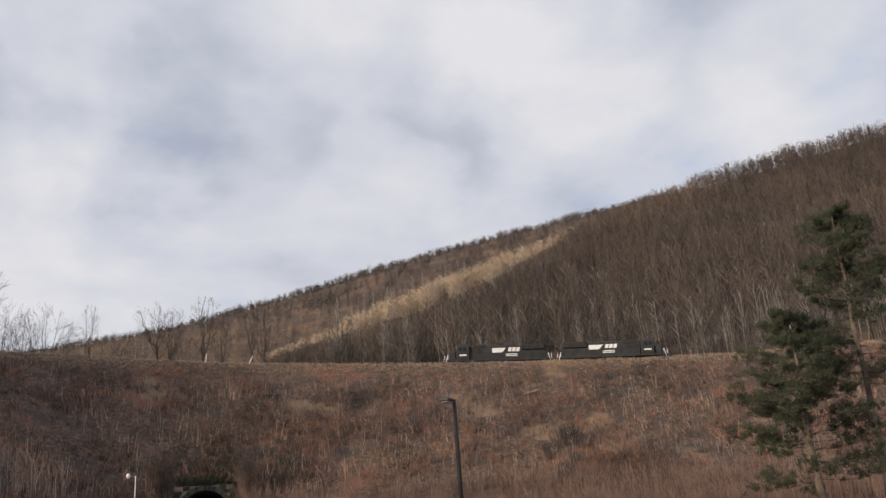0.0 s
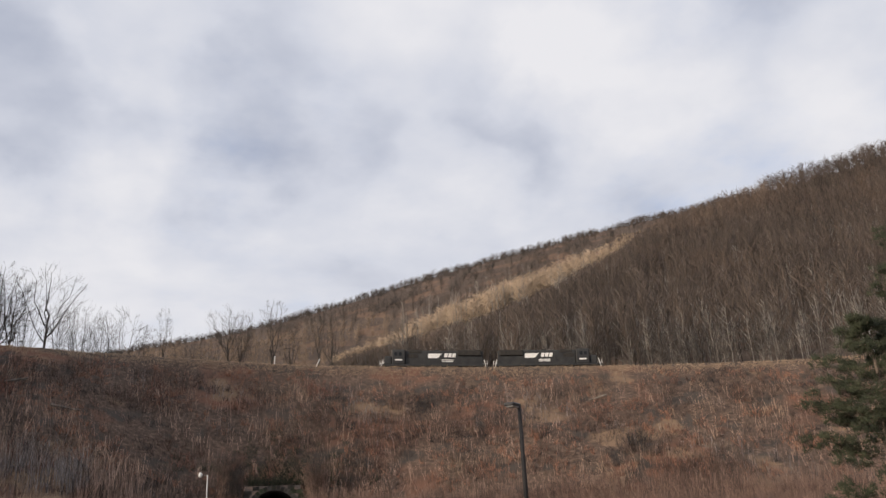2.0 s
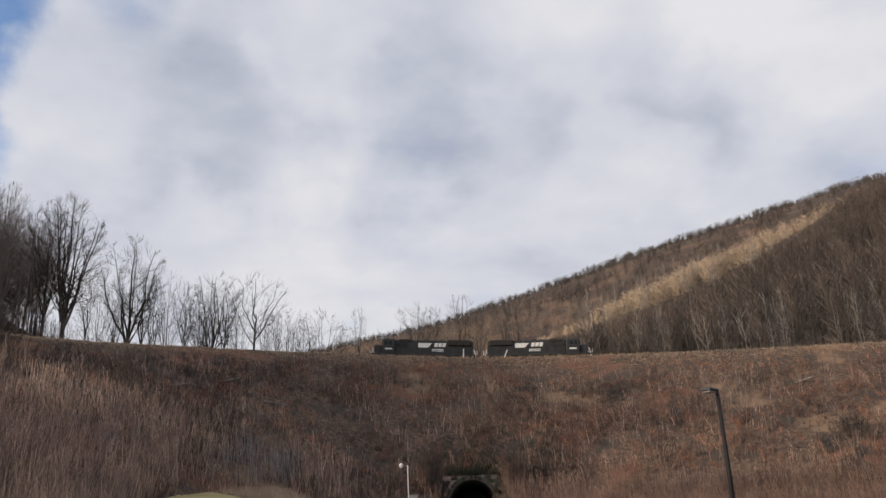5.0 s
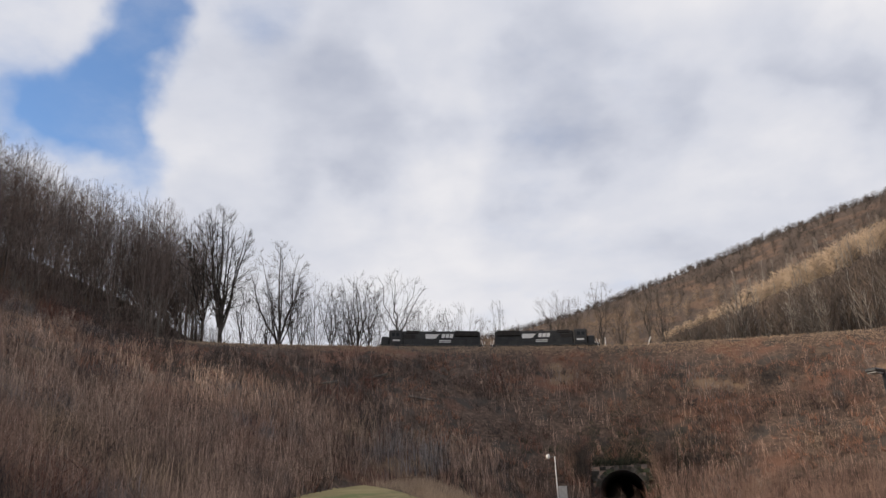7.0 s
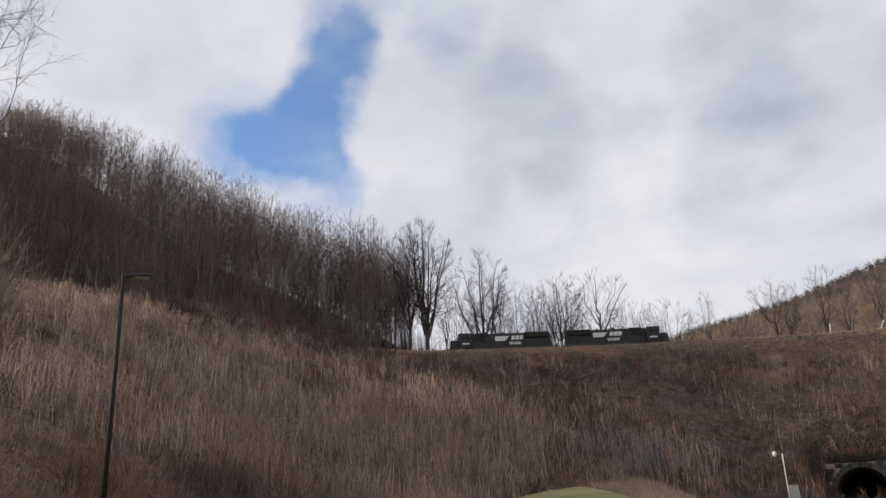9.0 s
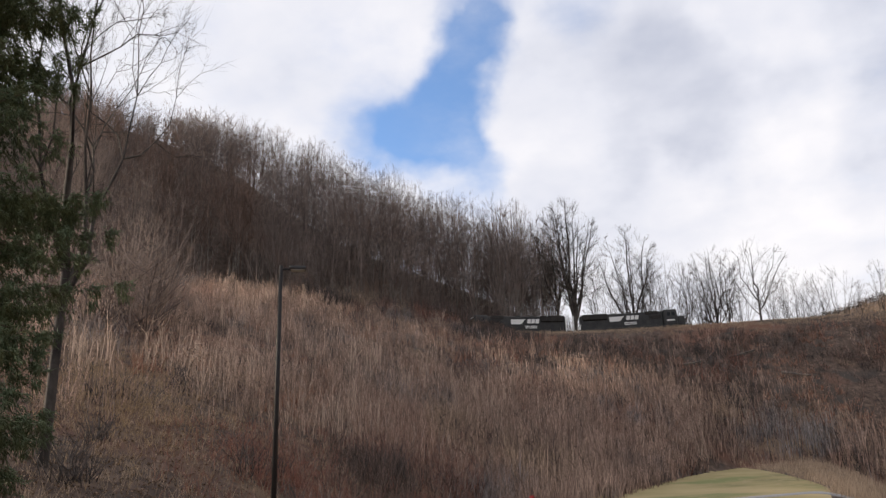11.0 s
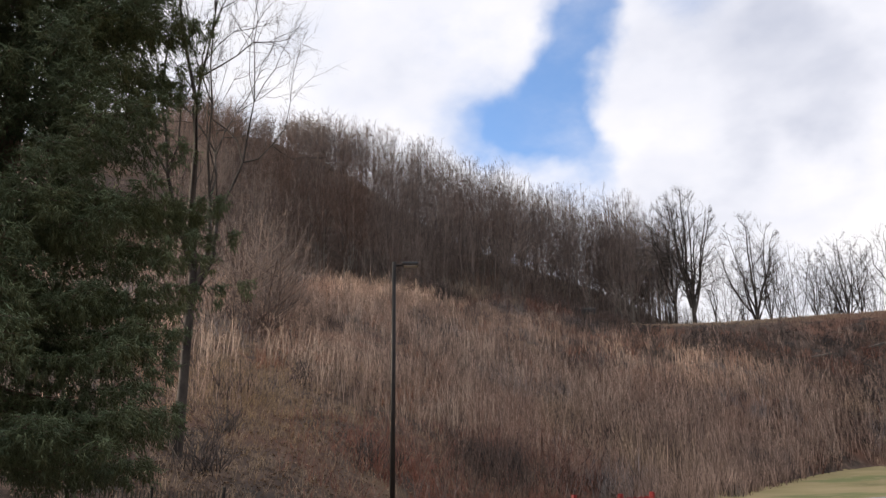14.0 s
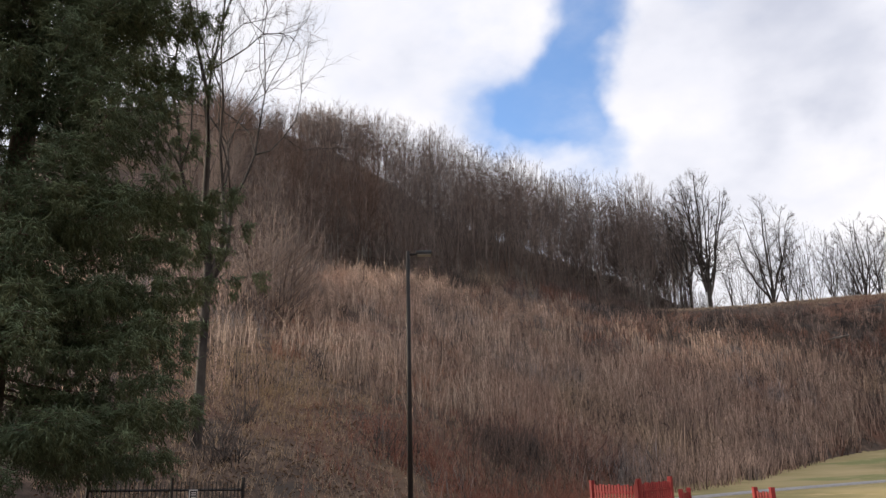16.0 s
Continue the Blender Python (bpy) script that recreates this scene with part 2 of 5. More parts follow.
GREYBOX = material("grey_metal", [(0.3, 0.3, 0.29), (0.4, 0.4, 0.39)], 3, 0.5)
STONE = material("portal_stone", [(0.035, 0.032, 0.028), (0.06, 0.055, 0.047), (0.11, 0.1, 0.088)], 1.5, 0.95, 0.03, objrand=0.35,
                 patch=((0.5, (0.05, 0.058, 0.035), 0.5, 0.62),))
SOOT = material("tunnel_lining", [(0.09, 0.088, 0.085), (0.18, 0.172, 0.165)], 1, 0.95, 0.02)
MOSS = material("evergreen_scrub", [(0.026, 0.03, 0.018), (0.05, 0.05, 0.028)], 0.9, 0.9, island=0.4)
BLACK = material("locomotive_black", [(0.024, 0.025, 0.026), (0.048, 0.047, 0.045)], 0.8, 0.42)
DARK = material("underframe_grime", [(0.02, 0.019, 0.018), (0.045, 0.04, 0.035)], 2, 0.8)
GLASS = material("cab_glass", [(0.01, 0.012, 0.014), (0.02, 0.022, 0.025)], 2, 0.08)
RED = material("red_painted_wood", [(0.173, 0.020, 0.022), (0.259, 0.036, 0.036)], 2.5, 0.7, 0.003, objrand=0.2)
IRON = material("black_iron", [(0.012, 0.012, 0.013), (0.022, 0.021, 0.021)], 4, 0.5)

# ---- shapes ----


def bare_mesh(name, verts, faces, mat):
    """verts (N, 3), faces (M, k) arrays of one size."""
    me = bpy.data.meshes.new(name)
    k = faces.shape[1]
    me.vertices.add(len(verts))
    me.vertices.foreach_set("co", np.ascontiguousarray(verts, np.float32).ravel())
    me.loops.add(faces.size)
    me.loops.foreach_set("vertex_index", np.ascontiguousarray(faces, np.int32).ravel())
    me.polygons.add(len(faces))
    me.polygons.foreach_set("loop_start", np.arange(0, faces.size, k, dtype=np.int32))
    me.update(calc_edges=True)
    me.materials.append(mat)
    return me


def part(name, bm, mat, parent=None, label="", smooth=False):
    """Links a bmesh as one mesh object under a thing or under a part."""
    me = bpy.data.meshes.new(name)
    bm.normal_update()
    bm.to_mesh(me)
    bm.free()
    me.materials.append(mat)
    for p in me.polygons:
        p.use_smooth = smooth
    ob = new(name, me)
    if parent:
        ob.parent = parent
    return tagged(ob, label) if label else ob


def box(bm, x0, x1, y0, y1, z0, z1, bevel=0.0):
    r = bmesh.ops.create_cube(bm, size=1, matrix=Matrix.Translation(((x0 + x1) / 2, (y0 + y1) / 2, (z0 + z1) / 2)) @ Matrix.Diagonal((x1 - x0, y1 - y0, z1 - z0, 1)))
    if bevel:
        bmesh.ops.bevel(bm, geom=list({e for v in r["verts"] for e in v.link_edges}), offset=bevel, segments=1, affect="EDGES")
    return bm


def rod(bm, a, b, r0, r1=None, n=10):
    a, b = Vector(a), Vector(b)
    d = b - a
    m = Matrix.Translation((a + b) / 2) @ d.to_track_quat("Z", "Y").to_matrix().to_4x4()
    bmesh.ops.create_cone(bm, cap_ends=True, segments=n, radius1=r0, radius2=r0 if r1 is None else r1, depth=d.length, matrix=m)
    return bm


def boxes(*b, bevel=0.0):
    bm = bmesh.new()
    for q in b:
        box(bm, *q, bevel=bevel)
    return bm


def twigs(base, tip, r0, r1=None, sides=3):
    """Tapered sticks from base to tip (N, 3); r1 None: pointed. Returns verts and triangles."""
    d = tip - base
    ln = np.linalg.norm(d, axis=1, keepdims=True) + 1e-9
    d = d / ln
    ref = np.where(np.abs(d[:, 2:3]) < 0.9, np.array([[0, 0, 1.0]]), np.array([[1.0, 0, 0]]))
    u = np.cross(d, ref)
    u /= np.linalg.norm(u, axis=1, keepdims=True)
    v = np.cross(d, u)
    n = len(base)
    r0 = np.broadcast_to(np.asarray(r0, float), (n,))[:, None]
    ang = np.arange(sides) * 2 * math.pi / sides
    ring = [base + r0 * (math.cos(a) * u + math.sin(a) * v) for a in ang]
    if r1 is None:
        V = np.stack(ring + [tip], 1)
        k = sides + 1
        F = np.array([[i, (i + 1) % sides, sides] for i in range(sides)])
    else:
        r1 = np.broadcast_to(np.asarray(r1, float), (n,))[:, None]
        V = np.stack(ring + [tip + r1 * (math.cos(a) * u + math.sin(a) * v) for a in ang], 1)
        k = 2 * sides
        F = np.concatenate([np.array([[i, (i + 1) % sides, sides + (i + 1) % sides], [i, sides + (i + 1) % sides, sides + i]]) for i in range(sides)])
    faces = (np.arange(n) * k)[:, None, None] + F[None]
    return V.reshape(-1, 3), faces.reshape(-1, 3)


def joined(chunks):
    vs, fs, o = [], [], 0
    for v, f in chunks:
        vs.append(v)
        fs.append(f + o)
        o += len(v)
    return np.concatenate(vs), np.concatenate(fs)


def stuff(name, chunks, mat, label, category, parent=None):
    v, f = joined(chunks)
    ob = new(name, bare_mesh(name, v, f, mat))
    return tagged(ob, label, category, kind="stuff")


rng = np.random.default_rng(7)

# ---- the lie of the land ----
# degrees to the left of straight ahead (phi) and metres from the place's centre (r)


def curve_of(*pairs):
    a = np.array(pairs, float)
    xs = np.linspace(a[0, 0], a[-1, 0], 500)
    ys = np.interp(xs, a[:, 0], a[:, 1])
    k = np.hanning(31)
    pad = np.pad(ys, 15, mode="edge")
    ys = np.convolve(pad, k / k.sum(), mode="valid")
    return lambda p: np.interp(p, xs, ys)


def tan_d(a):
    return np.tan(np.radians(a))


track_r = curve_of((-100, 230), (-60, 172), (-45, 166), (-25, 162), (0, 161), (12, 156), (22, 147), (32, 136), (45, 126), (60, 122), (100, 140))


# height of the bank's edge, in degrees above the eye, nine metres before the track's middle
edge_el = curve_of((-100, 7), (-60, 8.4), (-46, 9.15), (-39, 9.66), (-35.7, 9.9), (-31, 10.2), (-28, 10.38), (-20, 10.83), (-11, 11.2), (-8, 11.43), (-3, 11.68), (0.3, 11.82), (3.7, 12.02), (6, 12.1), (10, 12.24), (16.4, 12.33), (20, 12.5), (30, 13.1), (45, 13.9), (60, 14.0), (100, 13))


def track_z(p):
    """Height of the rails' tops: the line runs level with the bank's edge."""
    return EYE[2] + (track_r(p) - 9.0) * tan_d(edge_el(p)) + 0.2


foot_r = curve_of((-100, 90), (-60, 100), (-30, 106), (-11, 108), (-3, 102), (3, 97), (7, 96), (10, 80), (12, 67), (15.6, 57), (19, 52), (24, 45), (30, 37), (38, 29), (46, 24), (60, 20), (80, 18), (100, 18))
higher_lip = curve_of((-100, 0), (19.5, 0.0), (21, 0.1), (23.5, 0.25), (26, 0.55), (30, 1.0), (33.5, 1.6), (37, 2.15), (45, 1.85), (60, 1.4), (100, 1.0))


def lip_el(p):
    """The edge that the slopes rise to; on the near slope it stands above the line, which runs there in a cutting."""
    return edge_el(p) + higher_lip(p)


far_top = curve_of((-180, 12), (-100, 19), (-60, 21.0), (-48, 20.6), (-40, 20.0), (-35.6, 19.65), (-29.7, 18.75), (-24.3, 17.85), (-17.7, 16.15), (-8.6, 13.6), (-2.7, 12.6), (4, 11.2), (12, 10.2), (20, 9.5))
near_top = curve_of((-180, 12), (-100, 19), (-75, 21.4), (-58.8, 21.75), (-53.6, 21.7), (-48.8, 21.5), (-43.9, 20.5), (-40.2, 20.0), (-36.8, 19.0), (-33.4, 17.95), (-29.6, 17.0), (-24.1, 15.4), (-20.9, 14.0), (-17, 12.3), (-13, 11.2), (-5, 10.5), (20, 9))
# where the dark woods end and the band painted as sunlit begins
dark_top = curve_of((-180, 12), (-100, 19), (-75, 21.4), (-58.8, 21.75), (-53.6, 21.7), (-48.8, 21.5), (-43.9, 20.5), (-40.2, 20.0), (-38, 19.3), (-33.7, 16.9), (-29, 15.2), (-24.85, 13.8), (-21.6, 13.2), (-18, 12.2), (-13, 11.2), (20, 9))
near_r = curve_of((-180, 420), (-75, 470), (-55, 460), (-44, 430), (-34, 390), (-24, 340), (-17, 300), (20, 290))
left_wood_top = curve_of((10, 13), (15, 18), (17, 21.0), (18.8, 21.9), (21.2, 23.2), (24, 23.2), (26.5, 24.3), (28.5, 25.5), (30.6, 25.8), (32.5, 26.5), (35, 26.3), (37.5, 26.8), (40.9, 27.3), (44.4, 27.6), (48, 27.6), (60, 28), (110, 20))
# unseen past 53 degrees, shaped there to shade the bank, not the near slope
left_top = curve_of((10, 9), (14, 10.5), (16.5, 12.2), (18.5, 13.4), (21, 14.8), (25, 16.4), (28.5, 17.6), (32.5, 19.0), (35.5, 20.5), (38, 22.2), (41, 23.8), (44.5, 25.0), (50, 26.0), (57, 26.2), (61, 25.0), (66, 19), (72, 12), (90, 7), (110, 4))
left_r = curve_of((10, 170), (16, 172), (20, 180), (25, 195), (32, 212), (44, 238), (60, 250), (110, 250))
TUNNEL_AZ, TUNNEL_R = -11.1, 116.0


def smooth(a, b, x):
    t = np.clip((x - a) / (b - a), 0, 1)
    return t * t * (3 - 2 * t)


def lumps(x, y, s, seed):
    """Cheap, smooth unevenness in -1..1."""
    o = np.zeros_like(x)
    g = np.random.default_rng(seed)
    for k in range(6):
        a, f, p = g.uniform(0, 6.28), g.uniform(0.6, 1.7) / s, g.uniform(0, 6.28)
        o += np.sin((x * np.cos(a) + y * np.sin(a)) * f + p)
    return o / 3


def land(p, r):
    """Height of the ground."""
    p, r = np.broadcast_arrays(np.asarray(p, float), np.asarray(r, float))
    x, y = -r * np.sin(np.radians(p)), r * np.cos(np.radians(p))
    tr, fr = track_r(p), foot_r(p)
    tz = track_z(p)
    lr = tr - 9.0
    lz = EYE[2] + lr * tan_d(lip_el(p)) - 0.05
    up = 0.12 + 0.88 * smooth(-6.0, 2.5, p)
    floor = 6.8 * (np.clip(r, 0, 130) / 100) ** 1.5 * up * (1 - smooth(62, 100, np.abs(p)))
    floor_f = 6.8 * (fr / 100) ** 1.5 * up
    s = np.clip((r - fr) / (lr - fr), 0, 1)
    slope = floor_f + (lz - floor_f) * (s + 0.10 * np.sin(s * math.pi) ** 2 * np.where(p > 25, 0.3, 0))
    slope = slope + 0.7 * lumps(x, y, 9, 3) * np.sin(s * math.pi) + 0.3 * lumps(x, y, 3.2, 4) * np.sin(s * math.pi)
    z = np.where(r < fr, floor, slope)
    k = np.abs(p - TUNNEL_AZ)
    z = np.where((k < 2.15) & (r < TUNNEL_R + 0.5), np.minimum(z, 1.5), z)
    z = np.where((k < 2.0) & (r >= TUNNEL_R + 0.5) & (r < 135), np.maximum(z, 8.4), z)
    shelf = tz - 0.75
    z = np.where(r > lr, lz + (shelf - lz) * smooth(0, 4.5, r - lr), z)
    # behind the railway
    br = tr + 9.5
    out = np.clip(r - br, 0, None)
    gap = shelf - 0.07 * np.minimum(out, 220) * smooth(-14, -2, p)
    rr, nr = 800.0, near_r(p)
    el0 = np.degrees(np.arctan2(gap - EYE[2], np.maximum(r, 1)))
    # a near spur that comes down to the railway, and the long crest behind it; the woods on them make up the rest of the height
    crest, far = near_top(p) - np.degrees(7.0 / nr), far_top(p) - np.degrees(6.0 / rr)
    q1 = np.clip(out / (nr - br), 0, 1)
    q2 = np.clip((r - nr) / (rr - nr), 0, 1)
    rise = el0 + (np.maximum(crest, el0) - el0) * q1 ** 0.8
    dip = np.minimum(np.maximum(crest, el0), far) - 1.6 * smooth(-12, -20, p)
    back = np.maximum(crest, el0) + (dip - np.maximum(crest, el0)) * smooth(0, 0.22, q2)
    back = back + (far - back) * smooth(0.15, 1.0, q2)
    right = EYE[2] + r * tan_d(np.where(r < nr, rise, back))
    right = right + 9 * np.exp(-((r - 300) / 70) ** 2) * smooth(-22, -30, p) * (1 - q1 ** 4) + 4 * lumps(x, y, 60, 8) * smooth(30, 120, out) * (1 - np.where(r < nr, q1, q2)) ** 0.5
    right = right - np.clip(r - rr, 0, None) * 0.12
    l_r = left_r(p)
    l_z = EYE[2] + l_r * tan_d(left_top(p)) - 1
    q = np.clip(out / np.maximum(l_r - br, 8), 0, 1)
    left = shelf + (np.maximum(l_z, shelf) - shelf) * (q * (1.25 - 0.25 * q)) - np.clip(r - l_r, 0, None) * 0.1 * smooth(14, 20, p)
    left = left + 2.5 * lumps(x, y, 24, 5) * smooth(10, 40, out)
    side = smooth(9, 15, p)
    z = np.where(r > br, right * (1 - side) + left * side, z)
    # far away and behind, low ground
    z = z * (1 - smooth(100, 130, np.abs(p)) * smooth(10, 60, r)) * (1 - smooth(1500, 3000, r))
    return z


def spot(p, r, lift=0.0):
    a = radians(p)
    return Vector((-r * math.sin(a), r * math.cos(a), float(land(p, r)) + lift))


def spots(p, r):
    a = np.radians(p)
    return np.stack([-r * np.sin(a), r * np.cos(a), land(p, r)], -1)


def polar_sheet(name, ps, rs, mat, lift=0.0, keep=None, wrap=False):
    P, R = np.meshgrid(ps, rs)
    v = spots(P.ravel(), R.ravel())
    v[:, 2] += lift
    n, m = len(ps), len(rs)
    i, j = np.meshgrid(np.arange(n if wrap else n - 1), np.arange(m - 1))
    i, j = i.ravel(), j.ravel()
    i2 = (i + 1) % n
    f = np.stack([j * n + i, (j + 1) * n + i, (j + 1) * n + i2, j * n + i2], -1)
    if keep is not None:
        f = f[keep(P.ravel()[f].mean(1), R.ravel()[f].mean(1))]
    me = bare_mesh(name, v, f, mat)
    me.polygons.foreach_set("use_smooth", np.ones(len(f), bool))
    return new(name, me)


def build_ground():
    ps = np.concatenate([np.arange(-66, 72, 0.4), np.arange(72, 294, 3.0)])
    ps = np.where(ps > 180, ps - 360, ps)
    rs = np.concatenate([np.array([0.0]), np.arange(0.5, 20, 2.0), np.arange(20, 115, 1.5), np.array([115.6, 116.4, 116.7, 118]), np.arange(119, 185, 1.5), np.geomspace(186, 900, 70), np.geomspace(950, 4800, 14)])

    def keep(p, r):
        return ~((np.abs(p - TUNNEL_AZ) < 1.75) & (r > 115.8) & (r < 116.9))

    sheet = polar_sheet("ground", ps, rs, LITTER, keep=keep, wrap=True)
    sheet.data.materials.append(FOREST_FLOOR)
    n = len(sheet.data.polygons)
    c = np.zeros(n * 3)
    sheet.data.polygons.foreach_get("center", c)
    c = c.reshape(-1, 3)
    p, r = np.degrees(np.arctan2(-c[:, 0], c[:, 1])), np.hypot(c[:, 0], c[:, 1])
    sheet.data.polygons.foreach_set("material_index", (r > track_r(p) + 8).astype(np.int32))
    tagged(sheet, "brown leaf-littered valley floor, embankment and wooded hillsides", "ground", kind="structure")


build_ground()
# ---- railway, lawn, path ----


def ribbon(name, mat, p0, p1, profile, step=0.5):
    """A strip along the railway: profile is a list of (offset outward, height above the rail base)."""
    ps = np.arange(p0, p1, step)
    rows = []
    for o, h in profile:
        r = track_r(ps) + o
        a = np.radians(ps)
        rows.append(np.stack([-r * np.sin(a), r * np.cos(a), track_z(ps) + h], -1))
    v = np.stack(rows, 1).reshape(-1, 3)
    n, k = len(ps), len(profile)
    i, j = np.meshgrid(np.arange(n - 1), np.arange(k - 1))
    i, j = i.ravel(), j.ravel()
    f = np.stack([i * k + j, i * k + j + 1, (i + 1) * k + j + 1, (i + 1) * k + j], -1)
    return new(name, bare_mesh(name, v, f, mat))


TRACKS = (-0.0, 4.4)


def build_railway():
    bed = ribbon("railway_bed", BALLAST, -62, 64, [(-3.6, -0.95), (-2.0, -0.22), (6.4, -0.22), (8.0, -0.95)])
    tagged(bed, "bed of grey-brown crushed stone ballast", "railway bed", kind="structure")
    for o in TRACKS:
        for g in (-0.76, 0.76):
            q = o + g
            rail = ribbon("rail", STEEL, -62, 64, [(q - 0.07, -0.17), (q - 0.07, -0.15), (q - 0.035, -0.13), (q - 0.035, 0), (q + 0.035, 0), (q + 0.035, -0.13), (q + 0.07, -0.15), (q + 0.07, -0.17)])
            tagged(rail, "worn steel rail on timber sleepers", "rail", "rails of the curve")
        ps = np.arange(-62, 64, np.degrees(0.55 / 160))
        r, a = track_r(ps) + o, np.radians(ps)
        c = np.stack([-r * np.sin(a), r * np.cos(a), track_z(ps) - 0.21], -1)
        w = np.stack([-np.sin(a), np.cos(a), 0 * a], -1) * 1.3
        V, F = twigs(c - w, c + w, 0.13, 0.13, 4)
        stuff("sleepers", [(V, F)], TIE, "row of dark timber sleepers under the rails", "sleepers")


build_railway()
def build_lawn():
    ps = np.arange(1.2, 30, 0.4)
    far = np.minimum(foot_r(ps) - 0.4, np.interp(ps, [1.2, 4.0, 7.0], [58, 80, 100])) + 0.5 * np.sin(ps * 1.7) + 0.3 * np.sin(ps * 4.1)
    q = np.linspace(0, 1, 60)
    R = 20 + q[:, None] * (far - 20)[None]
    P = np.broadcast_to(ps, R.shape)
    v = spots(P.ravel(), R.ravel())
    v[:, 2] += 0.06
    n, m = len(ps), len(q)
    i, j = np.meshgrid(np.arange(n - 1), np.arange(m - 1))
    i, j = i.ravel(), j.ravel()
    me = bare_mesh("lawn", v, np.stack([j * n + i, (j + 1) * n + i, (j + 1) * n + i + 1, j * n + i + 1], -1), LAWN)
    tagged(new("lawn", me), "mown winter lawn, green and straw coloured", "lawn", kind="structure")


build_lawn()


def build_path():
    ps = np.arange(-3, 27, 0.6)
    c = np.interp(ps, [-3, 7.3, 14, 17.5, 27], [56, 48.5, 43.5, 40.5, 33])
    rows = [spots(ps, c + o) + np.array([0, 0, h]) for o, h in ((-0.9, 0.02), (-0.85, 0.1), (0.85, 0.1), (0.9, 0.02))]
    v = np.stack(rows, 1).reshape(-1, 3)
    n, k = len(ps), 4
    i, j = np.meshgrid(np.arange(n - 1), np.arange(k - 1))
    i, j = i.ravel(), j.ravel()
    f = np.stack([i * k + j, i * k + j + 1, (i + 1) * k + j + 1, (i + 1) * k + j], -1)
    tagged(new("path", bare_mesh("path", v, f, PAVING)), "narrow grey paved footpath across the lawn", "path", kind="structure")


build_path()

# ---- tunnel ----


def build_tunnel():
    base = spot(TUNNEL_AZ, TUNNEL_R)
    base.z = 1.4
    R, zc, W, top = 3.1, 3.1, 3.8, 6.7          # opening's radius, its centre over the base, half the wall, its top
    portal = tagged(new("tunnel_portal"), "mossy dark stone tunnel portal with an arched opening", "tunnel")
    portal.matrix_basis = Matrix.Translation(base) @ pose(0, 0, 0, 0, 0, TUNNEL_AZ)
    # ring of wedge stones
    n = 19
    for k in range(n):
        a0, a1 = math.pi * k / n + 0.008, math.pi * (k + 1) / n - 0.008
        bm = bmesh.new()
        vs = []
        for y in (-0.28, 0.55):
            for a, r in ((a0, R), (a1, R), (a1, R + 0.62), (a0, R + 0.62)):
                vs.append(bm.verts.new((r * math.cos(a), y, zc + r * math.sin(a))))
        for f in ((0, 1, 2, 3), (7, 6, 5, 4), (0, 4, 5, 1), (1, 5, 6, 2), (2, 6, 7, 3), (3, 7, 4, 0)):
            bm.faces.new([vs[i] for i in f])
        bmesh.ops.recalc_face_normals(bm, faces=bm.faces)
        part("wedge_stone", bm, STONE, portal)
    # coursed wall
    g = random.Random(5)
    z = 0.0
    while z < top:
        h = 0.52
        x = -W - g.uniform(0, 0.4)
        while x < W:
            w = g.uniform(0.6, 1.15)
            cx, cz = x + w / 2, z + h / 2
            hole = not R + 0.72 < math.hypot(cx, cz - zc) < R + 1.1 + g.uniform(0, 0.4) if cz > zc else abs(cx) < R + 0.35
            if not hole:
                part("stone", boxes((x + 0.015, x + w - 0.015, -0.16 + g.uniform(0, 0.05), 0.5, z + 0.012, z + h - 0.012), bevel=0.03), STONE, portal)
            x += w
        z += h
    bm = bmesh.new()
    seg = [(R, 0.0)] + [(R * math.cos(math.pi * k / 16), zc + R * math.sin(math.pi * k / 16)) for k in range(17)] + [(-R, 0.0)]
    rings = [[bm.verts.new((x, y, zz)) for x, zz in seg] for y in (0.3, 38.0)]
    for i in range(len(seg)):
        bm.faces.new((rings[0][i], rings[0][(i + 1) % len(seg)], rings[1][(i + 1) % len(seg)], rings[1][i]))
    bm.faces.new(rings[1])
    part("barrel", bm, SOOT, portal, "sooty dark tunnel lining")


build_tunnel()

# ---- bare trees ----


